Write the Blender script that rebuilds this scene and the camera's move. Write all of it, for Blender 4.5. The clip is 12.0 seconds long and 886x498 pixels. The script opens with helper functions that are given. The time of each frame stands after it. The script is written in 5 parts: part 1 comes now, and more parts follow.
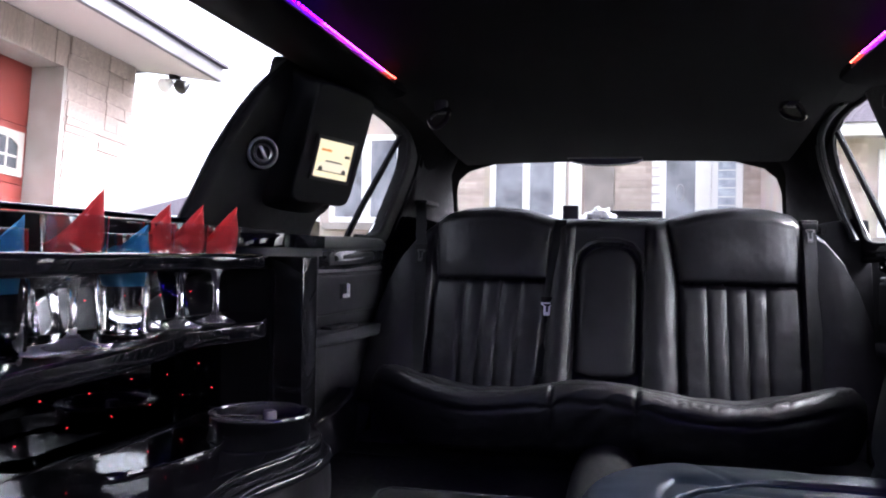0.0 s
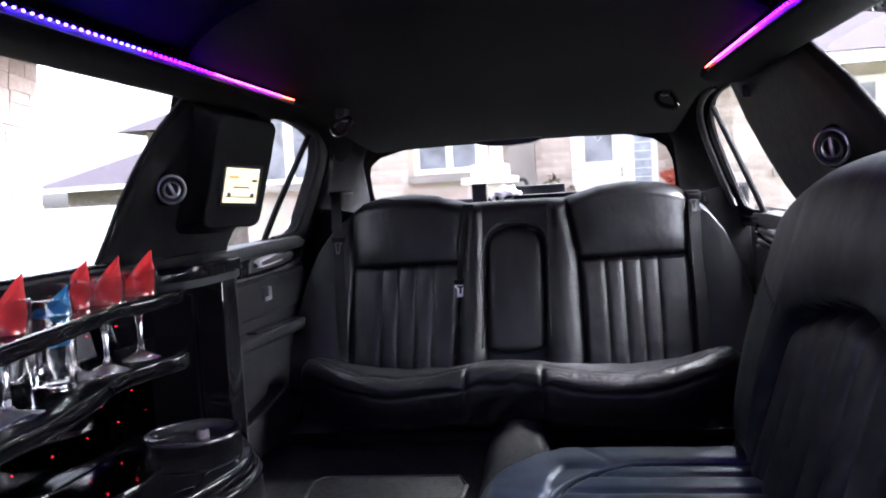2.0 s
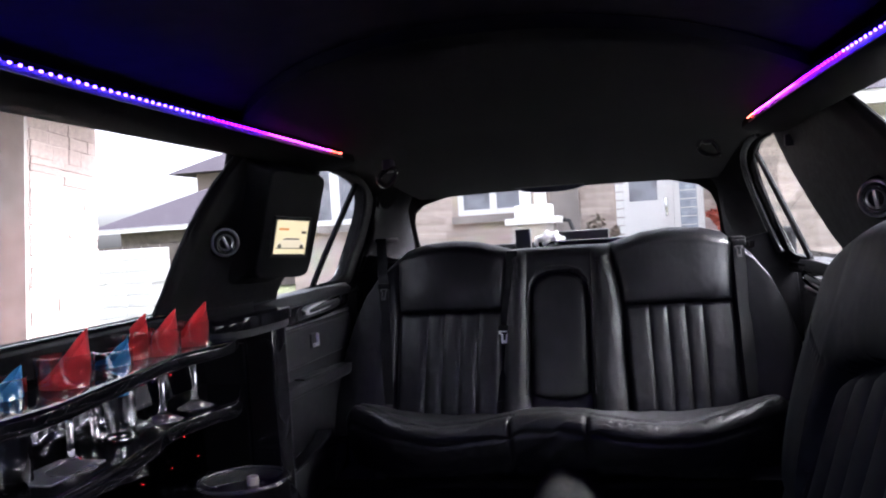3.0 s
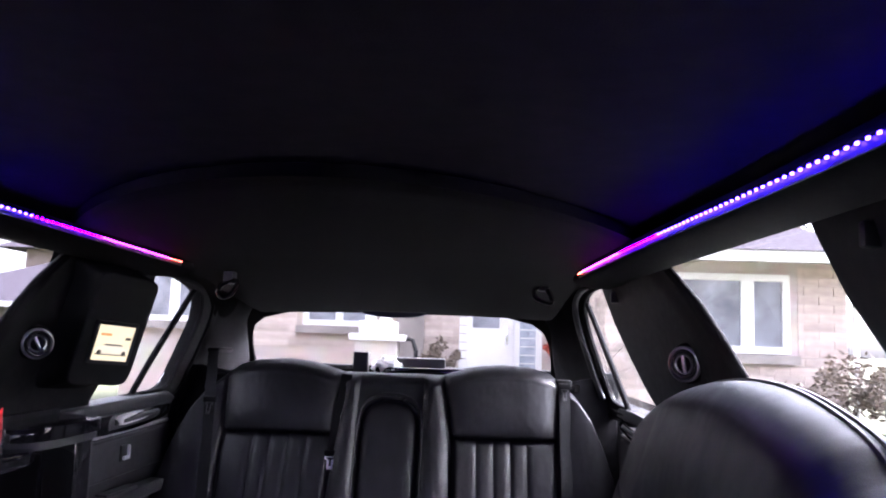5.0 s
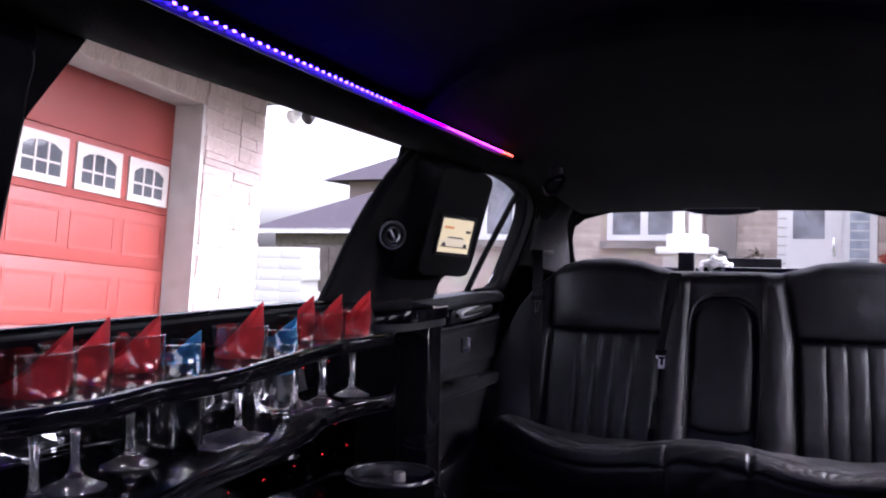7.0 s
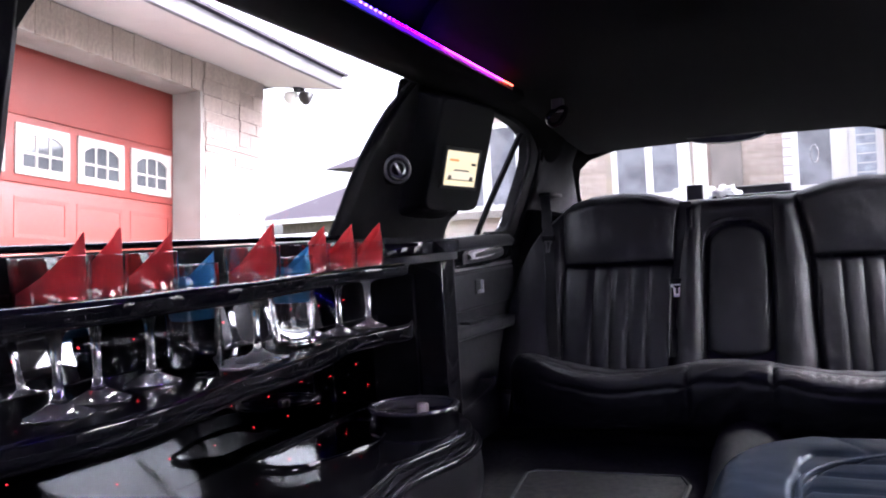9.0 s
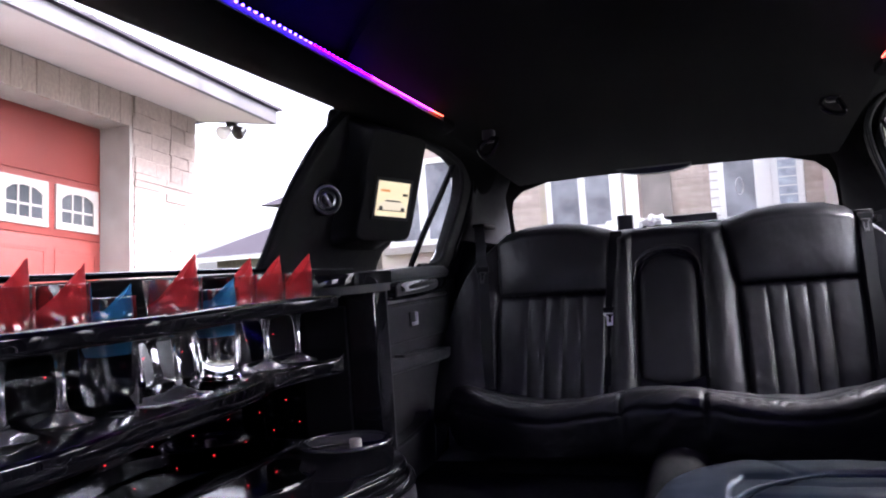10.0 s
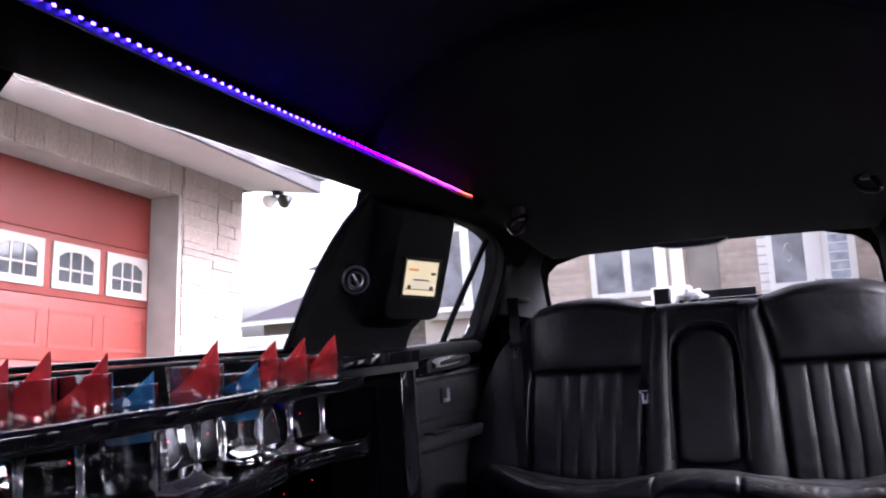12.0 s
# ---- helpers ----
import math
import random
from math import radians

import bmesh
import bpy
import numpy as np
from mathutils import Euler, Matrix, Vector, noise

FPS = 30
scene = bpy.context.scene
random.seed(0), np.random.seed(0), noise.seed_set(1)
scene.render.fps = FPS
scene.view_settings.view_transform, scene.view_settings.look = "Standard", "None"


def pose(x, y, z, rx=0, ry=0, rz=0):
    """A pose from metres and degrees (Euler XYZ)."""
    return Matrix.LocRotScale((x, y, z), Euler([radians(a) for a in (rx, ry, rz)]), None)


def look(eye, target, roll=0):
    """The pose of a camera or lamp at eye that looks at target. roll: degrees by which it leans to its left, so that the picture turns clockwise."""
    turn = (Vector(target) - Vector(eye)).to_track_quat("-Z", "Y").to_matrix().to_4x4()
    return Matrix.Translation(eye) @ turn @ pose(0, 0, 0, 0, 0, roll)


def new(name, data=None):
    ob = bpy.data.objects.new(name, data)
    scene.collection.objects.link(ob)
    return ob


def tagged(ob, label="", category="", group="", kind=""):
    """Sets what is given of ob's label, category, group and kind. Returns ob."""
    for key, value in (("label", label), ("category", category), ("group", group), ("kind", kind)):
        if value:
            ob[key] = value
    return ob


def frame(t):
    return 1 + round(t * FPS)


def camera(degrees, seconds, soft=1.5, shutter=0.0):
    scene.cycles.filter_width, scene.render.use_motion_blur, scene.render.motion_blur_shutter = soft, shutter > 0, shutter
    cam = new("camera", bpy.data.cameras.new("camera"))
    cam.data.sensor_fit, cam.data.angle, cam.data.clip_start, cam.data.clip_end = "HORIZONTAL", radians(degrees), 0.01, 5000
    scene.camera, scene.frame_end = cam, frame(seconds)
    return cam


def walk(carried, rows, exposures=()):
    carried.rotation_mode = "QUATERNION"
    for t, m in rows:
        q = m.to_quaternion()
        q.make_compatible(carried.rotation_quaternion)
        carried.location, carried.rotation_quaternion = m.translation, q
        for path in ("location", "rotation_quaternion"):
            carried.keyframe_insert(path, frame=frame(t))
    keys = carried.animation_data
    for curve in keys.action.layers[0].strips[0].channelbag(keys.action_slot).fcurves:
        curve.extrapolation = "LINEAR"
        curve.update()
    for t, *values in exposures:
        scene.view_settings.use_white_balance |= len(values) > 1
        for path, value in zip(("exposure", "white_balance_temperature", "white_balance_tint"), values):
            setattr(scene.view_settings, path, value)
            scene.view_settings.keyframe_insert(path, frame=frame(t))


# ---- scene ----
cam = camera(57.0, 12.0, soft=2.0)
PATH = [
    (0, (0.121, -0.214, 0.775), (-0.373, 1.724, 0.786), 1.0),
    (0.5, (0.177, -0.252, 0.793), (-0.054, 1.733, 0.726), 1.1),
    (1, (0.228, -0.306, 0.834), (0.12, 1.685, 0.678), -0.2),
    (1.5, (0.23, -0.323, 0.891), (0.075, 1.662, 0.699), -2.1),
    (2, (0.217, -0.332, 0.929), (-0.123, 1.634, 0.792), -3.5),
    (2.5, (0.209, -0.346, 0.95), (-0.283, 1.59, 0.86), -4.2),
    (3, (0.224, -0.365, 0.958), (-0.216, 1.585, 0.921), -3.8),
    (3.5, (0.242, -0.357, 0.981), (0.008, 1.629, 1.023), -2.4),
    (3.7, (0.257, -0.357, 0.997), (0.091, 1.634, 1.086), -1.6),
    (5.3, (0.241, -0.378, 0.999), (0.162, 1.607, 1.229), 2.1),
    (5.5, (0.233, -0.368, 0.998), (0.105, 1.619, 1.193), 2.5),
    (6, (0.223, -0.365, 0.971), (-0.09, 1.606, 1.104), 2.3),
    (6.5, (0.199, -0.372, 0.948), (-0.344, 1.551, 1.025), 1.8),
    (7, (0.154, -0.337, 0.924), (-0.61, 1.511, 0.944), 0.9),
    (7.2, (0.146, -0.332, 0.919), (-0.7, 1.481, 0.917), 0.4),
    (8.8, (0.143, -0.331, 0.821), (-0.674, 1.494, 0.784), -3.2),
    (9, (0.147, -0.332, 0.809), (-0.636, 1.508, 0.788), -3.4),
    (9.5, (0.155, -0.318, 0.8), (-0.549, 1.554, 0.818), -4.0),
    (10, (0.153, -0.31, 0.798), (-0.484, 1.585, 0.853), -4.2),
    (10.5, (0.151, -0.308, 0.803), (-0.438, 1.601, 0.893), -4.4),
    (11, (0.172, -0.329, 0.808), (-0.399, 1.583, 0.938), -4.3),
    (11.5, (0.239, -0.35, 0.818), (-0.365, 1.549, 0.995), -4.2),
    (12, (0.2, -0.307, 0.832), (-0.529, 1.543, 1.048), -3.9),
]
EXPOSURE = [(0, 3.35, 5900, 19), (0.5, 3.85, 5900, 17), (1, 4.15, 5850, 17), (1.5, 4.3, 5850, 17), (2, 3.8, 5900, 17), (2.5, 3.2, 5950, 17), (3.7, 3.1, 5950, 21), (5.5, 3.55, 5800, 27), (6.3, 3.4, 5800, 28), (7, 2.8, 5800, 30), (7.2, 2.8, 5800, 30), (8.8, 3.45, 5950, 23), (9.5, 3.3, 5950, 23), (10.5, 3.15, 5950, 23), (11.5, 3, 5900, 25), (12, 2.9, 5900, 26)]
walk(cam, [(t, look(eye, target, roll)) for t, eye, target, roll in PATH], EXPOSURE)

# ---- light ----
world = bpy.data.worlds.new("sky")
scene.world = world
world.use_nodes = True
wn, wl = world.node_tree.nodes, world.node_tree.links
sky = wn.new("ShaderNodeTexSky")
sky.sky_type = "NISHITA"
sky.sun_disc = False
sky.sun_elevation, sky.sun_rotation = radians(42), radians(70)
sky.air_density, sky.dust_density, sky.ozone_density = 1.0, 6.0, 1.0
grey = wn.new("ShaderNodeHueSaturation")
grey.inputs["Saturation"].default_value = 0.18
wl.new(sky.outputs["Color"], grey.inputs["Color"])
wl.new(grey.outputs["Color"], wn["Background"].inputs["Color"])
wn["Background"].inputs["Strength"].default_value = 0.16
sun = new("sun", bpy.data.lights.new("sun", "SUN"))
sun.data.energy, sun.data.angle, sun.data.color = 0.9, radians(25), (1.0, 0.96, 0.92)
sun.matrix_world = look((6, 3, 8), (0, 1, 0))


# ---- materials ----


def mat(name, col, rough=0.5, metal=0.0, var=0.15, scale=12.0, bump=0.15, bscale=150.0, coat=0.0, spec=0.5, leather=False, island=None, sheen=(1.0, 1.0, 1.0)):
    m = bpy.data.materials.new(name)
    m.use_nodes = True
    n, l = m.node_tree.nodes, m.node_tree.links
    b = n["Principled BSDF"]
    tc = n.new("ShaderNodeTexCoord")
    n1 = n.new("ShaderNodeTexNoise")
    n1.inputs["Scale"].default_value, n1.inputs["Detail"].default_value = scale, 5
    l.new(tc.outputs["Object"], n1.inputs["Vector"])
    ramp = n.new("ShaderNodeMapRange")
    ramp.inputs["From Min"].default_value, ramp.inputs["From Max"].default_value = 0.3, 0.7
    ramp.inputs["To Min"].default_value, ramp.inputs["To Max"].default_value = 1 - var, 1 + var
    l.new(n1.outputs["Fac"], ramp.inputs["Value"])
    mul = n.new("ShaderNodeVectorMath")
    mul.operation = "SCALE"
    mul.inputs[0].default_value = col
    l.new(ramp.outputs["Result"], mul.inputs["Scale"])
    last = mul
    if island:
        oi = n.new("ShaderNodeObjectInfo")
        r2 = n.new("ShaderNodeMapRange")
        r2.inputs["To Min"].default_value, r2.inputs["To Max"].default_value = island
        l.new(oi.outputs["Random"], r2.inputs["Value"])
        m2 = n.new("ShaderNodeVectorMath")
        m2.operation = "SCALE"
        l.new(mul.outputs["Vector"], m2.inputs[0])
        l.new(r2.outputs["Result"], m2.inputs["Scale"])
        last = m2
    l.new(last.outputs["Vector"], b.inputs["Base Color"])
    rr = n.new("ShaderNodeMapRange")
    rr.inputs["To Min"].default_value, rr.inputs["To Max"].default_value = max(0.0, rough * 0.8), min(1.0, rough * 1.2)
    n2 = n.new("ShaderNodeTexNoise")
    n2.inputs["Scale"].default_value, n2.inputs["Detail"].default_value = scale * 4, 4
    l.new(tc.outputs["Object"], n2.inputs["Vector"])
    l.new(n2.outputs["Fac"], rr.inputs["Value"])
    l.new(rr.outputs["Result"], b.inputs["Roughness"])
    b.inputs["Metallic"].default_value = metal
    b.inputs["Specular IOR Level"].default_value = spec
    b.inputs["Specular Tint"].default_value = (*sheen, 1)
    b.inputs["Coat Weight"].default_value = coat
    b.inputs["Coat Roughness"].default_value = 0.03
    if bump:
        bn = n.new("ShaderNodeBump")
        bn.inputs["Strength"].default_value, bn.inputs["Distance"].default_value = bump, 0.002
        if leather:
            v = n.new("ShaderNodeTexVoronoi")
            v.inputs["Scale"].default_value = bscale
            l.new(tc.outputs["Object"], v.inputs["Vector"])
            l.new(v.outputs["Distance"], bn.inputs["Height"])
            b2 = n.new("ShaderNodeBump")
            n3 = n.new("ShaderNodeTexNoise")
            n3.inputs["Scale"].default_value, n3.inputs["Detail"].default_value, n3.inputs["Distortion"].default_value = 16.0, 4, 0.6
            l.new(tc.outputs["Object"], n3.inputs["Vector"])
            l.new(n3.outputs["Fac"], b2.inputs["Height"])
            b2.inputs["Strength"].default_value, b2.inputs["Distance"].default_value = 0.14, 0.005
            l.new(b2.outputs["Normal"], bn.inputs["Normal"])
        else:
            n3 = n.new("ShaderNodeTexNoise")
            n3.inputs["Scale"].default_value, n3.inputs["Detail"].default_value = bscale, 6
            l.new(tc.outputs["Object"], n3.inputs["Vector"])
            l.new(n3.outputs["Fac"], bn.inputs["Height"])
        l.new(bn.outputs["Normal"], b.inputs["Normal"])
    return m


def glass(name, col=(0.95, 0.97, 0.96), ior=1.45, clear=1.0, coat=0.0):
    m = bpy.data.materials.new(name)
    m.use_nodes = True
    b = m.node_tree.nodes["Principled BSDF"]
    b.inputs["Base Color"].default_value = (*col, 1)
    b.inputs["Transmission Weight"].default_value = clear
    b.inputs["Roughness"].default_value = 0.0
    b.inputs["IOR"].default_value = ior
    b.inputs["Coat Weight"].default_value = coat
    b.inputs["Coat Roughness"].default_value = 0.0
    b.inputs["Coat IOR"].default_value = 1.6
    return m


def glow(name, col, strength):
    m = bpy.data.materials.new(name)
    m.use_nodes = True
    b = m.node_tree.nodes["Principled BSDF"]
    b.inputs["Base Color"].default_value = (*[c * 0.5 for c in col], 1)
    b.inputs["Emission Color"].default_value = (*col, 1)
    b.inputs["Emission Strength"].default_value = strength
    return m


def brickwork(name, c1, c2, mortar, scale=1.0):
    m = bpy.data.materials.new(name)
    m.use_nodes = True
    n, l = m.node_tree.nodes, m.node_tree.links
    b = n["Principled BSDF"]
    tc = n.new("ShaderNodeTexCoord")
    mp = n.new("ShaderNodeMapping")
    mp.inputs["Rotation"].default_value = (radians(90), 0, 0)
    l.new(tc.outputs["Object"], mp.inputs["Vector"])
    bt = n.new("ShaderNodeTexBrick")
    bt.inputs["Color1"].default_value, bt.inputs["Color2"].default_value, bt.inputs["Mortar"].default_value = (*c1, 1), (*c2, 1), (*mortar, 1)
    bt.inputs["Scale"].default_value = scale
    bt.inputs["Brick Width"].default_value, bt.inputs["Row Height"].default_value, bt.inputs["Mortar Size"].default_value = 0.30, 0.085, 0.004
    l.new(mp.outputs["Vector"], bt.inputs["Vector"])
    ns = n.new("ShaderNodeTexNoise")
    ns.inputs["Scale"].default_value = 3.0
    l.new(tc.outputs["Object"], ns.inputs["Vector"])
    mx = n.new("ShaderNodeMix")
    mx.data_type, mx.blend_type = "RGBA", "MULTIPLY"
    mx.inputs[0].default_value = 0.35
    l.new(bt.outputs["Color"], mx.inputs[6])
    l.new(ns.outputs["Color"], mx.inputs[7])
    l.new(mx.outputs[2], b.inputs["Base Color"])
    bn = n.new("ShaderNodeBump")
    bn.inputs["Strength"].default_value, bn.inputs["Distance"].default_value = 0.4, 0.01
    l.new(bt.outputs["Fac"], bn.inputs["Height"])
    bn.invert = True
    l.new(bn.outputs["Normal"], b.inputs["Normal"])
    b.inputs["Roughness"].default_value = 0.9
    return m


LEATHER = mat("black_leather", (0.0118, 0.0116, 0.0132), 0.39, var=0.3, scale=9, bump=0.12, bscale=600, leather=True, spec=0.29)
# Bench leather in two copies: blue window sheen tinted into the cushion, backrest darker.
LEATHER_BLUE = mat("blue_sheen_leather", (0.0075, 0.0120, 0.021), 0.33, var=0.25, scale=9, bump=0.10, bscale=600, leather=True, spec=0.55, sheen=(0.68, 0.86, 1.0))
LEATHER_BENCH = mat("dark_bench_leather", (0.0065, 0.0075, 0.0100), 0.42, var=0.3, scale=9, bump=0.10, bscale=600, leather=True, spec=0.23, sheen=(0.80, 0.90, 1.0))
WELL_RIM = mat("smoked_plastic", (0.045, 0.045, 0.048), 0.16, var=0.2, scale=15, bump=0.05)
PIPING = mat("black_piping", (0.03, 0.03, 0.032), 0.4, bump=0.1)
WEB = mat("seat_belt_web", (0.013, 0.013, 0.0145), 0.8, bump=0.4, bscale=500, spec=0.12)
# Black lining with the light strips' purplish glow put into its colour.
CLOTH_LED_TINT = mat("headliner_led_tint", (0.0165, 0.0125, 0.0160), 0.96, var=0.2, scale=30, bump=0.4, bscale=500, spec=0.05)
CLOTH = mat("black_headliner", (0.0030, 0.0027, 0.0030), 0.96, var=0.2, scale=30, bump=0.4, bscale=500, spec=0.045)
TRIM = mat("black_trim", (0.014, 0.014, 0.016), 0.48, var=0.2, scale=14, bump=0.3, bscale=350, spec=0.35)
TRIM_SOFT = mat("soft_grey_trim", (0.017, 0.017, 0.0195), 0.46, var=0.2, scale=14, bump=0.3, bscale=350, spec=0.4)
GLOSS = mat("gloss_black", (0.006, 0.006, 0.007), 0.05, var=0.3, scale=6, bump=0.002, bscale=9, spec=0.32)
PANEL_BLACK = mat("moulded_black_plastic", (0.0050, 0.0047, 0.0056), 0.55, var=0.2, scale=14, bump=0.2, bscale=350, spec=0.13)
RUBBER = mat("black_rubber", (0.006, 0.006, 0.0068), 0.8, var=0.2, scale=20, bump=0.2, bscale=200, spec=0.15)
MIRROR = mat("smoked_mirror", (0.54, 0.55, 0.58), 0.03, metal=1.0, var=0.05, scale=4, bump=0.0)
SMOKED = mat("dark_smoked_glass", (0.055, 0.058, 0.062), 0.04, metal=1.0, var=0.1, scale=4, bump=0.0)
STEEL = mat("polished_steel", (0.75, 0.75, 0.74), 0.05, metal=1.0, var=0.05, scale=5, bump=0.02, bscale=15)
CHROME = mat("chrome", (0.72, 0.72, 0.74), 0.12, metal=1.0, var=0.08, scale=20, bump=0.02)
CARPET = mat("black_carpet", (0.026, 0.026, 0.027), 1.0, var=0.35, scale=60, bump=0.8, bscale=700, spec=0.1)
MAT_HEM = mat("carpet_binding", (0.04, 0.04, 0.042), 0.8, bump=0.4, bscale=400)
PILLAR_CLOTH = mat("grey_pillar_cloth", (0.012, 0.0115, 0.013), 0.95, var=0.2, scale=30, bump=0.4, bscale=500, spec=0.1)
PLASTIC = mat("black_plastic", (0.012, 0.012, 0.013), 0.4, bump=0.15)
RED = mat("red_napkin", (0.62, 0.022, 0.026), 0.8, var=0.15, scale=25, bump=0.3, bscale=300)
BLUE = mat("blue_napkin", (0.02, 0.20, 0.46), 0.8, var=0.15, scale=25, bump=0.3, bscale=300)
CRYSTAL = glass("clear_glass", (0.99, 0.99, 0.99), 1.45, coat=1.0)
STEM_GLASS = glass("stem_glass", (0.99, 0.99, 0.99), 1.5, 0.955)
PANE = glass("window_glass", (0.94, 0.95, 0.95), 1.12)
PANE_REAR = glass("tinted_rear_glass", (0.78, 0.785, 0.78), 1.12)
WHITE_CLOTH = mat("white_cloth", (0.9, 0.9, 0.9), 0.9, bump=0.5, bscale=60)
thin = WHITE_CLOTH.node_tree.nodes["Principled BSDF"]
thin.inputs["Subsurface Weight"].default_value = 0.9
thin.inputs["Subsurface Radius"].default_value = (0.06, 0.06, 0.06)
thin.inputs["Subsurface Scale"].default_value = 2.0
SCREEN = glow("lit_screen", (1.0, 0.86, 0.50), 0.105)
SCREEN_ORANGE = glow("screen_orange", (0.9, 0.35, 0.08), 0.07)
SCREEN_DARK = glow("screen_dark", (0.10, 0.09, 0.07), 0.03)
SCREEN_TAN = glow("screen_tan", (0.95, 0.84, 0.58), 0.098)
FIBRE = glow("red_fibre_tip", (1.0, 0.03, 0.04), 0.42)
SATIN = mat("satin_metal", (0.55, 0.55, 0.56), 0.34, metal=1.0, var=0.08, scale=20, bump=0.03)
BRUSHED = mat("brushed_steel", (0.80, 0.80, 0.80), 0.38, metal=0.25, var=0.1, scale=20, bump=0.05)
LED_COLS = [glow("led_blue", (0.05, 0.02, 1.0), 12.0), glow("led_violet", (0.14, 0.006, 1.0), 8.0), glow("led_magenta", (0.62, 0.03, 0.90), 4.4), glow("led_red", (1.0, 0.05, 0.03), 3.6)]
CAR_PAINT = mat("black_car_paint", (0.01, 0.01, 0.011), 0.15, var=0.1, bump=0.0, coat=0.8)
RED_DOOR = mat("red_painted_steel", (0.165, 0.024, 0.017), 0.55, var=0.08, scale=3, bump=0.15, bscale=60)
WHITE_PAINT = mat("white_paint", (0.8, 0.8, 0.79), 0.5, var=0.05, scale=4, bump=0.1, bscale=60)
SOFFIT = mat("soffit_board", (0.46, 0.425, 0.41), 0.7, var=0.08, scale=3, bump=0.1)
STONE = mat("split_limestone", (0.27, 0.215, 0.19), 0.9, var=0.2, scale=7, bump=0.6, bscale=25, island=(0.90, 1.10))
OFF_WHITE = mat("off_white_paint", (0.31, 0.275, 0.25), 0.5, var=0.08, scale=4, bump=0.1, bscale=60)
BRICK_PIECE = mat("buff_brick_piece", (0.53, 0.445, 0.395), 0.9, var=0.15, scale=3, bump=0.5, bscale=20, island=(0.78, 1.15))
MORTAR = mat("mortar", (0.21, 0.165, 0.155), 0.95, var=0.15, scale=10, bump=0.5, bscale=80)
FASCIA = mat("weathered_fascia", (0.085, 0.08, 0.09), 0.7, var=0.3, scale=6, bump=0.2, bscale=40)
CONCRETE = mat("stained_concrete", (0.30, 0.27, 0.25), 0.9, var=0.2, scale=4, bump=0.4, bscale=40)
HOUSE_GLASS = mat("house_window_glass", (0.22, 0.23, 0.26), 0.08, var=0.6, scale=2.5, bump=0.0, spec=0.8)
FROSTED = mat("frosted_glass", (0.40, 0.45, 0.52), 0.25, var=0.35, scale=9, bump=0.1, bscale=30)
DARK_GLASS = mat("dark_window_glass", (0.05, 0.055, 0.06), 0.06, var=0.3, scale=3, bump=0.0, spec=0.8)
BRICK = brickwork("buff_brick", (0.60, 0.51, 0.45), (0.54, 0.46, 0.40), (0.55, 0.47, 0.42))
BRICK_PALE = brickwork("pale_brick", (0.62, 0.55, 0.50), (0.57, 0.50, 0.45), (0.56, 0.48, 0.43))
SHINGLE = mat("grey_shingle", (0.050, 0.044, 0.053), 0.95, var=0.25, scale=20, bump=0.6, bscale=30, spec=0.05)
ASPHALT = mat("driveway_asphalt", (0.12, 0.118, 0.115), 0.95, var=0.2, scale=2, bump=0.5, bscale=80)
GRASS = mat("dull_grass", (0.09, 0.10, 0.045), 0.95, var=0.35, scale=5, bump=0.8, bscale=60)
LEAF = mat("grey_brown_leaf", (0.17, 0.135, 0.105), 0.8, var=0.4, scale=8, bump=0.2)
NEEDLE = mat("dark_conifer", (0.024, 0.026, 0.027), 0.8, var=0.4, scale=5, bump=0.2)
BARK = mat("bark", (0.12, 0.09, 0.07), 0.9, var=0.3, bump=0.6, bscale=30)
FENCE_WOOD = mat("dark_fence_wood", (0.12, 0.10, 0.09), 0.85, var=0.3, scale=6, bump=0.4)
TERRACOTTA = mat("red_flowers", (0.5, 0.12, 0.08), 0.8, var=0.4, scale=30, bump=0.3)

# ---- mesh helpers ----
CX = 0.03


def cx(y):
    """Centre line of the car body, which runs a little askew."""
    return 0.012 + 0.032 * max(0.0, min(3.0, 1.5 - y))


def link(name, bm, material, parent=None, label="", smooth=40):
    bmesh.ops.recalc_face_normals(bm, faces=bm.faces[:])
    me = bpy.data.meshes.new(name)
    bm.to_mesh(me)
    bm.free()
    me.materials.append(material)
    if smooth:
        me.shade_smooth()
        me.set_sharp_from_angle(angle=radians(smooth))
    ob = new(name, me)
    if parent is not None:
        ob.parent = parent
        bpy.context.view_layer.update()
        ob.matrix_parent_inverse = parent.matrix_world.inverted()
    if label:
        ob["label"] = label
    return ob


def part(name, bm, material, parent, label="", smooth=40):
    return link(name, bm, material, parent, label, smooth)


def thing(name, at, label, category, group="", kind=""):
    ob = new(name)
    ob.location = at
    ob.empty_display_size = 0.05
    bpy.context.view_layer.update()
    return tagged(ob, label, category, group, kind)


def structure(ob, label, category):
    return tagged(ob, label, category, kind="structure")


def box(x0, x1, y0, y1, z0, z1, bevel=0.0, seg=2, bm=None, m=None):
    own = bmesh.new()
    bmesh.ops.create_cube(own, size=1, matrix=Matrix.LocRotScale(((x0 + x1) / 2, (y0 + y1) / 2, (z0 + z1) / 2), None, (abs(x1 - x0), abs(y1 - y0), abs(z1 - z0))))
    if bevel:
        bmesh.ops.bevel(own, geom=own.edges[:], offset=bevel, segments=seg, affect="EDGES", profile=0.5)
    if m is not None:
        own.transform(m)
    if bm is None:
        return own
    return merge(bm, own)


def merge(bm, other):
    me = bpy.data.meshes.new("tmp")
    other.to_mesh(me)
    other.free()
    bm.from_mesh(me)
    bpy.data.meshes.remove(me)
    return bm


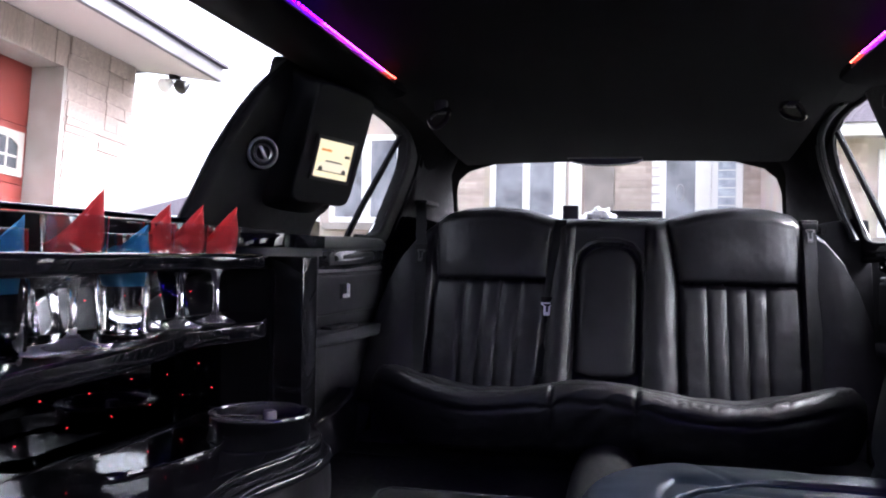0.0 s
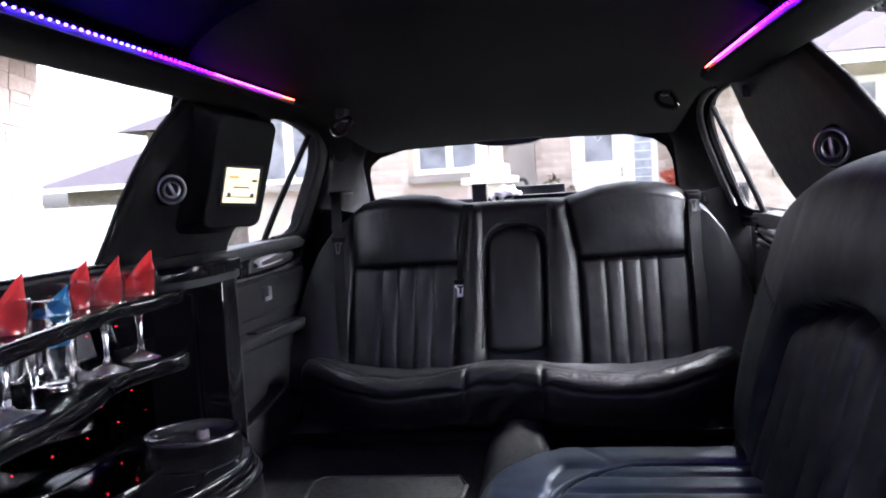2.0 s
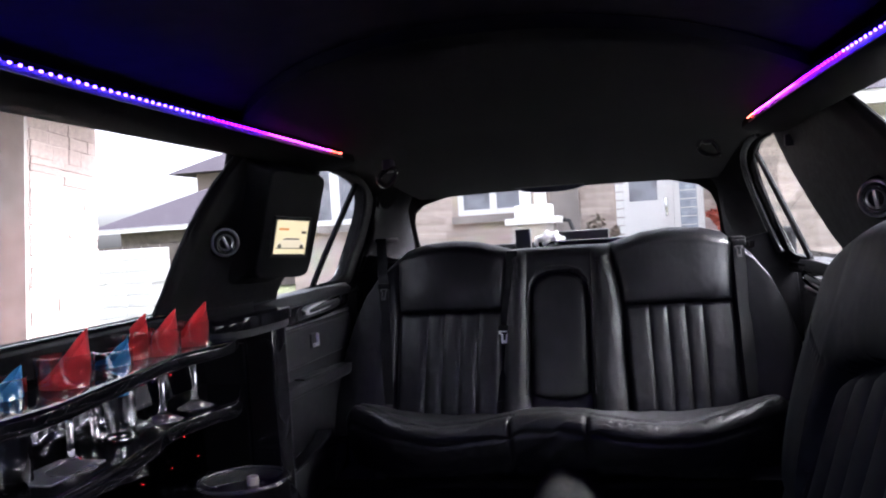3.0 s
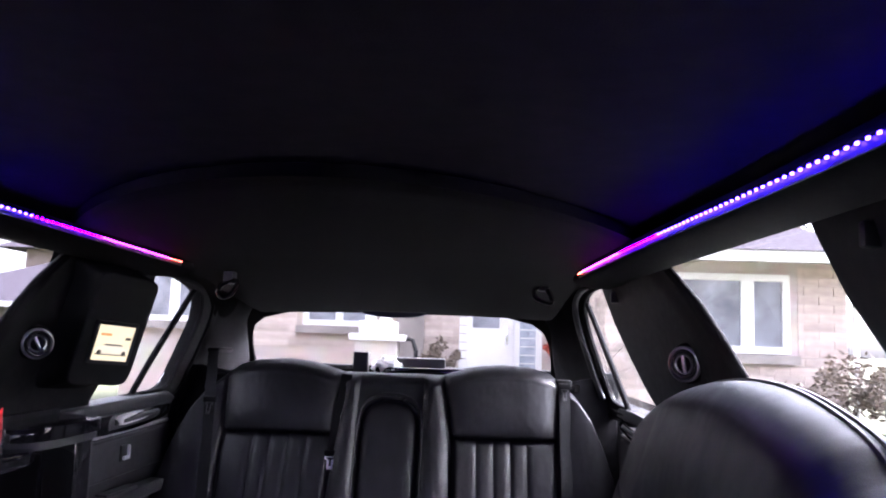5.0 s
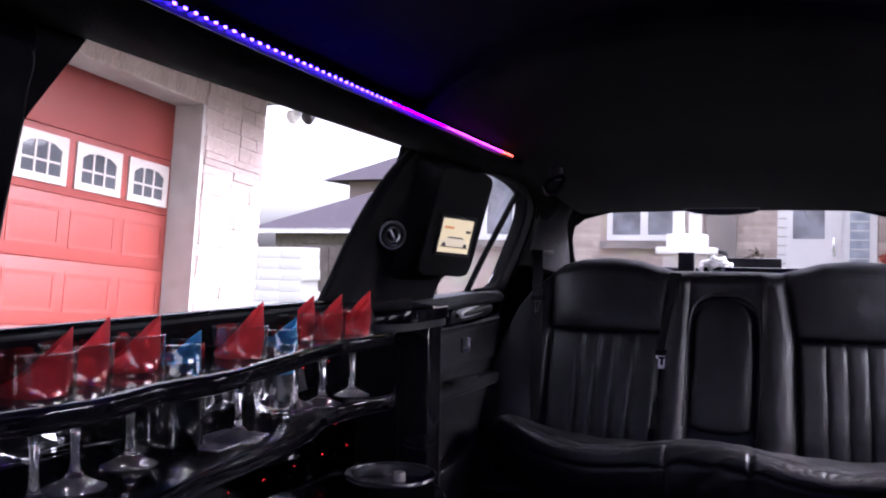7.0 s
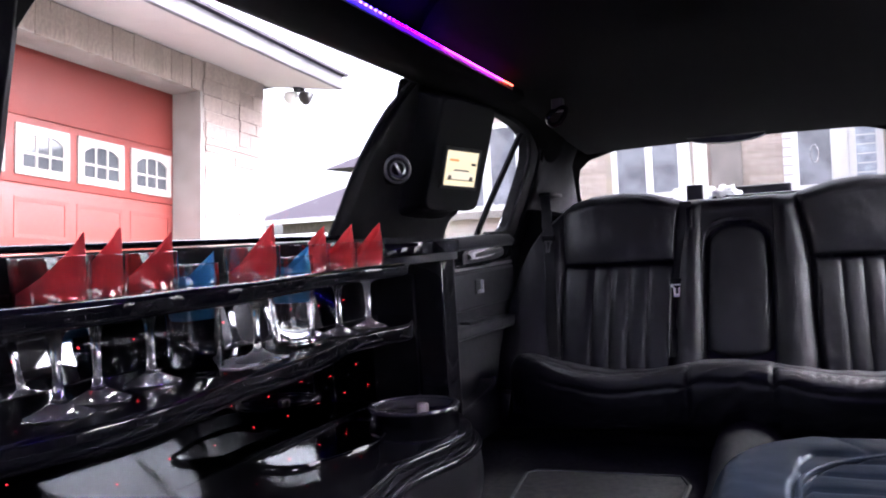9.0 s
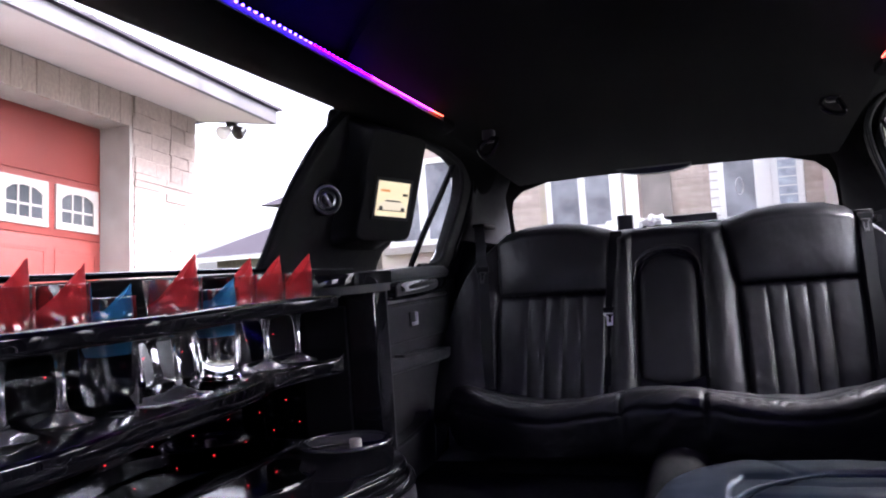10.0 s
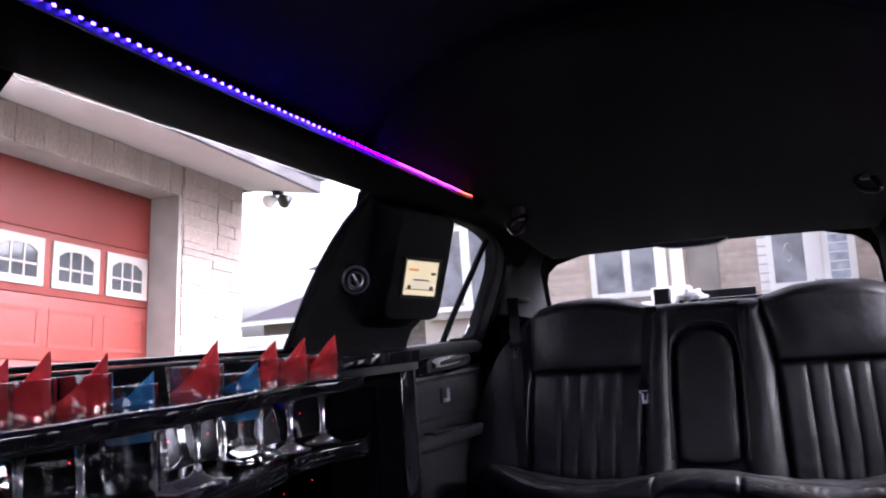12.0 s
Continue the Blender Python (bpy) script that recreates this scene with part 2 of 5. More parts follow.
def sheet(nu, nv, f, g=None, wrap=False):
    """A grid of f(u, v); with g, closed at the back by g(u, v)."""
    bm = bmesh.new()
    rows = [[bm.verts.new(f(i / nu, j / nv)) for i in range(nu + (0 if wrap else 1))] for j in range(nv + 1)]
    n = nu if wrap else nu
    for j in range(nv):
        for i in range(n):
            k = (i + 1) % nu if wrap else i + 1
            bm.faces.new((rows[j][i], rows[j][k], rows[j + 1][k], rows[j + 1][i]))
    if g:
        back = [[bm.verts.new(g(i / nu, j / nv)) for i in range(nu + 1)] for j in range(nv + 1)]
        for j in range(nv):
            for i in range(nu):
                bm.faces.new((back[j][i], back[j + 1][i], back[j + 1][i + 1], back[j][i + 1]))
        for i in range(nu):
            bm.faces.new((rows[0][i], back[0][i], back[0][i + 1], rows[0][i + 1]))
            bm.faces.new((rows[nv][i], rows[nv][i + 1], back[nv][i + 1], back[nv][i]))
        for j in range(nv):
            bm.faces.new((rows[j][0], rows[j + 1][0], back[j + 1][0], back[j][0]))
            bm.faces.new((rows[j][nu], back[j][nu], back[j + 1][nu], rows[j + 1][nu]))
    return bm


def lathe(profile, n=32, at=(0, 0, 0), m=None):
    """Turns (radius, height) pairs round z."""
    bm = bmesh.new()
    rings = []
    for r, z in profile:
        if r < 1e-6:
            rings.append([bm.verts.new((0, 0, z))])
        else:
            rings.append([bm.verts.new((r * math.cos(2 * math.pi * k / n), r * math.sin(2 * math.pi * k / n), z)) for k in range(n)])
    for a, b in zip(rings, rings[1:]):
        for k in range(n):
            j = (k + 1) % n
            if len(a) == 1 and len(b) == 1:
                continue
            if len(a) == 1:
                bm.faces.new((a[0], b[j], b[k]))
            elif len(b) == 1:
                bm.faces.new((a[k], a[j], b[0]))
            else:
                bm.faces.new((a[k], a[j], b[j], b[k]))
    bm.transform(m if m is not None else Matrix.Translation(at))
    return bm


def tube(points, r, n=8, closed=False, bm=None):
    """A round cord along points."""
    bm = bm or bmesh.new()
    pts = [Vector(p) for p in points]
    rings = []
    for i, p in enumerate(pts):
        a = pts[i - 1] if (i or closed) else p
        b = pts[(i + 1) % len(pts)] if (i < len(pts) - 1 or closed) else p
        t = (b - a).normalized()
        s = t.cross(Vector((0, 0, 1)))
        s = s.normalized() if s.length > 1e-4 else Vector((1, 0, 0))
        w = s.cross(t)
        rings.append([bm.verts.new(p + r * (math.cos(2 * math.pi * k / n) * s + math.sin(2 * math.pi * k / n) * w)) for k in range(n)])
    pairs = list(zip(rings, rings[1:])) + ([(rings[-1], rings[0])] if closed else [])
    for a, b in pairs:
        for k in range(n):
            bm.faces.new((a[k], a[(k + 1) % n], b[(k + 1) % n], b[k]))
    if not closed:
        bm.faces.new(rings[0])
        bm.faces.new(rings[-1])
    return bm


def slab(poly, f, depth_a, depth_b, bevel=0.0, seg=2):
    """A flat outline of (a, b) pairs, mapped by f(a, b, depth), between two depths."""
    bm = bmesh.new()
    top = [bm.verts.new(f(a, b, depth_a)) for a, b in poly]
    bot = [bm.verts.new(f(a, b, depth_b)) for a, b in poly]
    bm.faces.new(top)
    bm.faces.new(bot[::-1])
    n = len(poly)
    for i in range(n):
        bm.faces.new((top[i], bot[i], bot[(i + 1) % n], top[(i + 1) % n]))
    if bevel:
        rim = [e for e in bm.edges if len({v in top for v in e.verts}) == 1 and e.verts[0] in top]
        bmesh.ops.bevel(bm, geom=rim, offset=bevel, segments=seg, affect="EDGES", profile=0.5)
    return bm


def frame_ring(outer, inner, f, depth_a, depth_b):
    """A ring between two outlines with the same number of points."""
    bm = bmesh.new()
    n = len(outer)
    v = [[bm.verts.new(f(a, b, d)) for a, b in poly] for poly in (outer, inner) for d in (depth_a, depth_b)]
    for i in range(n):
        j = (i + 1) % n
        bm.faces.new((v[0][i], v[0][j], v[2][j], v[2][i]))
        bm.faces.new((v[1][i], v[3][i], v[3][j], v[1][j]))
        bm.faces.new((v[0][i], v[1][i], v[1][j], v[0][j]))
        bm.faces.new((v[2][i], v[2][j], v[3][j], v[3][i]))
    return bm


def spline(pts, n=6):
    """A smooth line through (a, b) points."""
    out = []
    for i in range(len(pts) - 1):
        p0, p1, p2, p3 = (np.array(pts[max(0, min(len(pts) - 1, i + k))], float) for k in (-1, 0, 1, 2))
        for s in range(n):
            t = s / n
            out.append(tuple(0.5 * (2 * p1 + (p2 - p0) * t + (2 * p0 - 5 * p1 + 4 * p2 - p3) * t * t + (3 * p1 - p0 - 3 * p2 + p3) * t**3)))
    out.append(tuple(float(c) for c in pts[-1]))
    return out


def lerp(x, pts):
    return float(np.interp(x, [p[0] for p in pts], [p[1] for p in pts]))


def smooth(a, b, x):
    t = max(0.0, min(1.0, (x - a) / (b - a)))
    return t * t * (3 - 2 * t)


def pad(t, k=4):
    """A cushion's crown: 0 at both ends, 1 between."""
    t = max(0.0, min(1.0, t))
    return max(0.0, 1 - abs(2 * t - 1) ** k) ** 0.5


def groove(x, at, w):
    return math.exp(-((x - at) / w) ** 2)

# ---- the car's shell ----
FLOOR = 0.20


def wall_x(z):
    return 0.755 - max(0.0, z - 0.82) * 0.30 + min(0.0, z - 0.82) * -0.05


def side_pt(side):
    """Maps (y, z, depth inwards) on a side wall into the car."""
    return lambda y, z, d: (cx(y) + side * (wall_x(z) - d) - (0.04 * smooth(1.2, 2.2, y) if side > 0 else 0.0), y, z)


ob = link("floor", box(-0.80, 0.86, -2.3, 2.9, FLOOR - 0.06, FLOOR), CARPET)
structure(ob, "black carpeted floor of a stretch limousine", "floor")


def tunnel(u, v):
    a = math.pi * u
    y = -2.0 + 4.0 * v
    h = 0.045 + 0.085 * smooth(1.50, 1.70, y)
    return (0.045 - 0.016 * smooth(1.5, 1.7, y) - (0.12 - 0.03 * smooth(1.4, 1.65, y)) * math.cos(a), y, FLOOR - 0.005 + h * math.sin(a) ** 0.8 * (1 - 0.5 * smooth(1.80, 2.0, y)))


ob = link("trim_tunnel", sheet(24, 60, tunnel), CARPET)
structure(ob, "carpeted transmission hump running along the floor", "floor hump")
heel = link("trim_kick", box(-0.76, 0.80, 1.98, 2.05, FLOOR, 0.34, 0.01), CARPET)
structure(heel, "black carpeted riser under the rear seat", "trim")

# headliner: the main lining and a lower rear panel with an arched front edge
def ceil_main(u, v):
    y = -2.3 + 5.05 * v
    w = 0.65 - 0.12 * smooth(1.45, 1.75, y)
    x = CX + w * (2 * u - 1)
    z = 1.226 - 0.012 * ((x - CX) / 0.6) ** 2 - smooth(1.55, 2.75, y) * 0.10
    return (x, y, z)


ob = link("ceiling", sheet(16, 60, ceil_main, lambda u, v: (ceil_main(u, v)[0], ceil_main(u, v)[1], ceil_main(u, v)[2] + 0.03)), CLOTH_LED_TINT)
structure(ob, "black fabric headliner sloping down to the rear window", "ceiling")


def ceil_rear(d):
    def f(u, v):
        xs = -0.53 + 1.06 * u
        y1 = 0.63 + 1.75 * xs ** 2
        y = y1 + (2.62 - y1) * v
        x = xs + cx(y)
        lip = 0.006 * smooth(0.012, 0.0, v)
        return (x, y, 1.196 - 0.012 * (xs / 0.6) ** 2 - smooth(1.55, 2.75, y) * 0.10 + d + lip * (1 if d < 0.01 else 0))
    return f


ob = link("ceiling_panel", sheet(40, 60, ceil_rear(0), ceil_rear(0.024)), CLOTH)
structure(ob, "black rear roof lining panel with an arched front edge", "ceiling")


def car_roof(h):
    def f(u, v):
        half = 0.72 - 0.20 * smooth(0.84, 0.97, v)
        return (CX + half * (2 * u - 1), -2.4 + 5.1 * v, h - 0.04 * (2 * u - 1) ** 2 - 0.10 * smooth(0.965, 1, v))
    return f


ob = link("roof", sheet(12, 48, car_roof(1.30), car_roof(1.28)), CAR_PAINT)
structure(ob, "black painted metal roof of the car", "roof")
ob = link("wall_front", box(-0.80, 0.86, -2.36, -2.3, FLOOR, 1.25, 0.01), TRIM)
structure(ob, "black partition behind the driver", "wall")

for side, nm in ((-1, "left"), (1, "right")):
    P = side_pt(side)
    # lower wall and sill
    low = link(f"wall_{nm}", sheet(1, 24, lambda u, v: (cx(0.6) + side * 0.83, -2.3 + 3.83 * v, FLOOR + (0.80 - FLOOR) * u), lambda u, v: (cx(0.6) + side * 0.87, -2.3 + 3.83 * v, FLOOR + (0.80 - FLOOR) * u)), TRIM)
    structure(low, "black trimmed side wall below the long window", "wall")
    sill = bmesh.new()
    merge(sill, slab([(-2.3, 0.775), (1.53, 0.775), (1.53, 0.823), (-2.3, 0.815)], P, 0.045, -0.085, 0.008))
    ob = link(f"trim_sill_{nm}", sill, RUBBER)
    structure(ob, "black window sill trim with a rubber lip", "sill")
    ob = link(f"trim_seal_{nm}", tube([P(y, 0.828, 0.020) for y in np.linspace(-2.3, 1.2, 12)], 0.005), GLOSS)
    structure(ob, "thin glossy black strip along the window sill", "seal")

    # roof rail over the windows
    def rail(u, v, side=side):
        a = u
        prof = spline([(0.475, 1.185), (0.472, 1.166), (0.50, 1.153), (0.55, 1.148), (0.595, 1.153), (0.615, 1.168), (0.615, 1.215)], 3)
        k = a * (len(prof) - 1)
        i = min(int(k), len(prof) - 2)
        px = prof[i][0] + (prof[i + 1][0] - prof[i][0]) * (k - i)
        pz = prof[i][1] + (prof[i + 1][1] - prof[i][1]) * (k - i)
        y = -2.3 + 3.98 * v
        px += (0.022 + 0.018 * smooth(1.1, 0.2, -2.3 + 3.98 * v)) * max(0, side) * (1 - smooth(0.55, 0.615, px))
        return (cx(y) + side * px, y, pz + 0.012 * smooth(0.6, -0.4, y) - (0.004 if y > 1.5 else 0))
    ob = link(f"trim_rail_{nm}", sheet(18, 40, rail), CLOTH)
    structure(ob, "padded black roof rail above the side windows", "roof rail")
    # rail over the rear door, curving into the rear pillar
    def rail2(u, v, side=side):
        y = 1.66 + 0.98 * v
        w = 0.475 + 0.05 * smooth(0, 1, v)
        out_x = 0.655 - (0.040 if side > 0 else 0.0)
        over = lerp(y - (0.08 if side > 0 else 0.0), [(1.6, 1.180), (2.10, 1.174), (2.25, 1.150), (2.36, 1.110), (2.50, 1.045), (2.64, 0.98)])
        inner = 1.19 - 0.04 * smooth(0.55, 1.0, v)
        return (cx(y) + side * (w + (out_x - w) * u), y, inner + (over - inner) * u ** 1.5 - 0.006 * math.sin(math.pi * u))
    ob = link(f"trim_header_{nm}", sheet(10, 24, rail2), CLOTH)
    structure(ob, "black headliner side above the rear door", "headliner")

    # long side window
    pane = slab([(-2.25, 0.82), (1.40, 0.82), (1.46, 1.18), (-2.25, 1.19)], P, -0.016, -0.020)
    ob = link(f"window_{1 if side < 0 else 2}", pane, PANE)
    ob.visible_shadow = False
    structure(ob, "large clear side window of the limousine", "window")

    # outer body below the glass
    ob = link(f"trim_body_{nm}", sheet(8, 10, lambda u, v: (CX + side * (0.89 + 0.05 * math.sin(math.pi * u)), -2.4 + 5.6 * v, 0.0 + 0.80 * u)), CAR_PAINT)
    structure(ob, "black painted side panel of the car body", "car body")

    # rear quarter behind the door: pillar lining
    def cpillar(u, v, side=side):
        z = 0.80 + 0.36 * v
        y0 = lerp(z, [(0.80, 2.30), (0.87, 2.40), (0.97, 2.45), (1.10, 2.43), (1.16, 2.34)])
        y1 = lerp(z, [(0.80, 2.94), (0.92, 2.86), (1.10, 2.60), (1.16, 2.50)])
        y0 += 0.12 * max(0, side)
        y = y0 + (y1 - y0) * u
        xo = wall_x(z) - 0.018 - 0.035 * max(0, side)
        xi = lerp(z, [(0.80, 0.63), (0.92, 0.60), (1.06, 0.565), (1.16, 0.48)])
        return (CX * (1 - u) - 0.02 * u + side * (xo + (xi - xo) * smooth(0, 1, u)), y, z)
    ob = link(f"trim_pillar_{nm}", sheet(14, 20, cpillar), PILLAR_CLOTH)
    structure(ob, "dark cloth lining of the rear roof pillar", "pillar lining")
    ob = link(f"trim_quarter_{nm}", box(CX + side * 0.765, CX + side * 0.82, 2.2, 3.0, FLOOR, 0.80, 0.01), TRIM)
    structure(ob, "black trim beside the rear seat", "trim")
    ob = link(f"trim_shoulder_{nm}", slab([(0.52, 0.55), (0.735, 0.55), (0.735, 0.895), (0.69, 0.900), (0.62, 0.888), (0.555, 0.872), (0.52, 0.84)], lambda x, z, d: (side * x + 0.01, 2.425 - d + 0.25 * (z - 0.85), z), 0.012, -0.02, 0.007), PILLAR_CLOTH)
    structure(ob, "dark cloth trim behind the shoulder of the rear seat", "trim")

# rear window, its surround and the shelf behind the seat
def back_pt(x, z, d):
    return (x - 0.02, 2.60 + (1.115 - z) * 1.55 - d * 0.55, z - d * 0.84)


win = [(-0.60, 0.88), (-0.592, 0.93), (-0.572, 1.00), (-0.545, 1.045), (-0.50, 1.072), (-0.40, 1.094), (-0.20, 1.110), (0.0, 1.115), (0.20, 1.112), (0.40, 1.096), (0.50, 1.074), (0.545, 1.045), (0.572, 1.00), (0.592, 0.93), (0.60, 0.88)]
out = [(-0.74, 0.84), (-0.74, 0.93), (-0.72, 1.03), (-0.69, 1.09), (-0.62, 1.13), (-0.45, 1.150), (-0.22, 1.165), (0.0, 1.17), (0.22, 1.167), (0.45, 1.152), (0.62, 1.13), (0.69, 1.09), (0.72, 1.03), (0.74, 0.93), (0.74, 0.84)]
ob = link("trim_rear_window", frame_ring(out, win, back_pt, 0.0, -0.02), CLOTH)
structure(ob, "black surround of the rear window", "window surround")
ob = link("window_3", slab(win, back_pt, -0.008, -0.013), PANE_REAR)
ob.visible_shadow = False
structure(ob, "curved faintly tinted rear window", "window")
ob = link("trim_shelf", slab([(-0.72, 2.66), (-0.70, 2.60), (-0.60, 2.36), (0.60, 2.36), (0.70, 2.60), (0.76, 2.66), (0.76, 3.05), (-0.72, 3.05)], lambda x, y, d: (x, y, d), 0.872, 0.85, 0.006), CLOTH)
structure(ob, "black carpeted shelf behind the rear seat", "parcel shelf")
ob = link("wall_rear", box(-0.80, 0.86, 2.98, 3.04, FLOOR, 0.90, 0.01), TRIM)
structure(ob, "black rear bulkhead", "wall")
ob = link("trim_trunk", box(-0.72, 0.72, 3.05, 4.1, 0.15, 0.80, 0.06, 3), CAR_PAINT)
structure(ob, "black painted boot of the car", "car boot")

# ---- rear seat ----
seat = thing("rear_bench_seat", (0, 2.0, FLOOR), "black leather rear bench seat with pleated backrests", "car seat")
TOP = [(0.0, 0.892), (0.10, 0.892), (0.16, 0.890), (0.20, 0.902), (0.27, 0.922), (0.36, 0.931), (0.46, 0.924), (0.52, 0.906), (0.56, 0.872), (0.60, 0.835), (0.64, 0.778), (0.675, 0.69), (0.70, 0.60), (0.72, 0.46)]


def lean(z):
    return 2.285 + (z - 0.70) * 0.42


def soft(t, k):
    """A pillow's crown: 0 at both ends, 1 between, with no sharp rim."""
    return 1 - min(1.0, abs(2 * t - 1)) ** k


PLEATS = (0.19, 0.270, 0.328, 0.385, 0.440, 0.54)


def pad_edges(x, z):
    """Inner and outer edge of the padded panel at a height."""
    inner = [(0.40, 0.212), (0.70, 0.202), (0.80, 0.186), (0.92, 0.158)] if x > 0 else [(0.40, 0.192), (0.70, 0.178), (0.80, 0.170), (0.92, 0.155)]
    return lerp(z, inner), lerp(z, [(0.40, 0.530), (0.70, 0.532), (0.93, 0.550)])


def back_bulge(x, z):
    """How far the backrest stands proud at x."""
    ax = abs(x)
    top = lerp(ax, TOP)
    e0, e1 = pad_edges(x, z)
    if ax < 0.104:  # recess for the armrest under an arch
        arch = 0.722 + 0.098 * max(0.0, 1 - (ax / 0.104) ** 2.4) ** 0.42
        d = 0.030 - 0.034 * smooth(0.0, 0.012, min(0.104 - ax, arch - z))
    elif ax < e0:  # smooth roll beside the armrest
        t = (ax - 0.104) / (e0 - 0.104)
        d = 0.030 + 0.020 * soft(t, 2.2) - 0.016 * t ** 3
    elif ax < e1:
        s = (ax - e0) / (e1 - e0)
        if z > 0.70:
            t = (z - 0.70) / (top - 0.70)
            d = 0.016 + 0.044 * soft(0.08 + 0.74 * t, 3.4) * (0.30 + 0.70 * soft(s, 5))
        else:
            d = 0.010 + 0.020 * soft((z - 0.34) / 0.375, 5)
            k = s * 0.35 + 0.19
            for a, b in zip(PLEATS, PLEATS[1:]):
                if a <= k < b:
                    d += 0.0085 * soft((k - a) / (b - a), 5 if b - a > 0.07 else 3.0)
        d -= 0.016 * groove(z, 0.698, 0.006)
    else:  # outer bolster
        t = (ax - e1) / (0.72 - e1)
        d = 0.014 + 0.046 * math.sin(math.pi * (0.10 + t * 0.66)) + 0.012 * t
    d -= 0.009 * groove(ax, e0, 0.008) + 0.010 * groove(ax, e1, 0.007)
    if z > 0.80:  # seams from the arch to the top edge
        d -= 0.004 * groove(ax, 0.128, 0.004)
    return d


def backrest(x0, x1, nu, nv=130):
    def f(u, v):
        x = x0 + (x1 - x0) * u
        ax = abs(x)
        top = lerp(ax, TOP)
        r = lerp(ax, [(0.50, 0.045), (0.60, 0.020)])
        if v < 0.8:
            z = 0.34 + (top - r - 0.34) * (v / 0.8)
            y = lean(z) - back_bulge(x, z)
        else:
            th = (v - 0.8) / 0.2 * math.radians(140)
            z0 = top - r
            y = lean(z0) - back_bulge(x, z0) * math.cos(th) ** 2 * (1 if th < math.pi / 2 else 0) + r * (1 - math.cos(th))
            z = z0 + r * math.sin(th)
        wr = 0.0016 * noise.noise(Vector((x * 20, z * 12, 3.1))) + 0.0007 * noise.noise(Vector((x * 60, z * 40, 1.0)))
        wr += 0.0022 * noise.noise(Vector((x * 7, z * 30, 6.0))) * smooth(0.56, 0.42, z)
        return (x, y + wr, z)

    def g(u, v):
        x = x0 + (x1 - x0) * u
        return (x, lean(0.34 + 0.4 * v) + 0.12, 0.34 + (lerp(abs(x), TOP) - 0.06 - 0.34) * v)
    return sheet(nu, nv, f, g)


part("backrest", backrest(-0.72, -0.1045, 210), LEATHER, seat, smooth=60)
part("backrest", backrest(0.1045, 0.72, 210), LEATHER, seat, smooth=60)
part("backrest_centre", backrest(-0.1045, 0.1045, 70), LEATHER, seat, smooth=60)


def armrest(u, v):
    z = 0.425 + 0.379 * v
    w = 0.091 * (max(0.02, 1 - ((0.450 - z) / 0.025) ** 2.6) ** 0.5 if z < 0.450 else 1.0 if z < 0.72 else max(0.02, 1 - ((z - 0.72) / 0.086) ** 2.4) ** 0.5)
    x = -0.001 + w * (2 * u - 1)
    d = 0.002 + 0.026 * (0.35 * pad(u, 6) * pad(v * 0.96 + 0.02, 9) + 0.65 * soft(u, 6) * soft(v * 0.96 + 0.02, 10))
    return (x, lean(z) - d + 0.002 * noise.noise(Vector((x * 25, z * 18, 8))), z)


part("armrest", sheet(40, 80, armrest, lambda u, v: (armrest(u, v)[0], lean(0.425 + 0.379 * v) + 0.02, 0.425 + 0.379 * v)), LEATHER, seat, "folded-up centre armrest with a rounded top", smooth=60)
pipe = [(s * 0.106, lean(z) - 0.028, z) for s, z in [(-1, 0.44), (-1, 0.55), (-1, 0.66), (-0.985, 0.73), (-0.90, 0.782), (-0.64, 0.815), (-0.25, 0.827), (0.25, 0.827), (0.64, 0.815), (0.90, 0.782), (0.985, 0.73), (1, 0.66), (1, 0.55), (1, 0.44)]]
part("armrest_welt", tube(pipe, 0.0055), LEATHER, seat)


def front_y(x):
    return 1.735 + 0.24 * (abs(x) / 0.64) ** 5


def cushion(u, v):
    x = -0.64 + 1.28 * u
    ax = abs(x)
    zt = 0.452 + 0.018 * math.cos(ax / 0.60 * math.pi * 2) * (1 - smooth(0.5, 0.68, ax) * 0.4) - 0.035 * smooth(0.57, 0.645, ax) ** 2
    yf, yb = front_y(x), 2.30
    wr = 0.004 * noise.noise(Vector((x * 16, v * 5, 1.7))) + 0.0022 * noise.noise(Vector((x * 38, v * 22, 5.2))) * (0.4 + 0.6 * smooth(0.3, 0.5, v))
    r = 0.032
    if v < 0.4:
        k = v / 0.4
        y = yb + (yf + r - yb) * k
        z = 0.365 + (zt - 0.365) * smooth(0.0, 1, k) ** 0.8
        z -= 0.010 * groove(y, yf + 0.075, 0.010) * (1 if ax > 0.1 else 0.2)
    elif v < 0.7:
        th = (v - 0.4) / 0.3 * math.pi / 2
        y = yf + r - r * math.sin(th)
        z = zt - r + r * math.cos(th)
    else:
        k = (v - 0.7) / 0.3
        y = yf + 0.045 * k - 0.014 * math.sin(math.pi * k)
        z = zt - r - (zt - r - 0.285 - 0.035 * math.exp(-(x / 0.28) ** 2)) * k
        y += 0.005 * groove(k, 0.10, 0.05)
    for s in (-0.105, 0.095):
        dip = groove(x, s, 0.006) * (0.2 + 0.8 * smooth(0.3, 0.45, v))
        z -= 0.009 * dip
        y += 0.008 * dip
    if ax < 0.16:
        wr += 0.0040 * math.sin(x * 62 + v * 26 + 2.5 * noise.noise(Vector((x * 18, v * 6, 0)))) * smooth(0.40, 0.6, v) * smooth(0.16, 0.10, ax)
    gather = math.exp(-((v - 0.50) / 0.11) ** 2)
    fold = abs(noise.noise(Vector((x * 46 + 6 * v, v * 5, 4.4))))
    wr += 0.0048 * gather * (min(0.25, fold) * 4 - 0.7) * (1.0 if x > 0.1 else 0.45)
    return (x, y + wr * 0.6, z + wr)


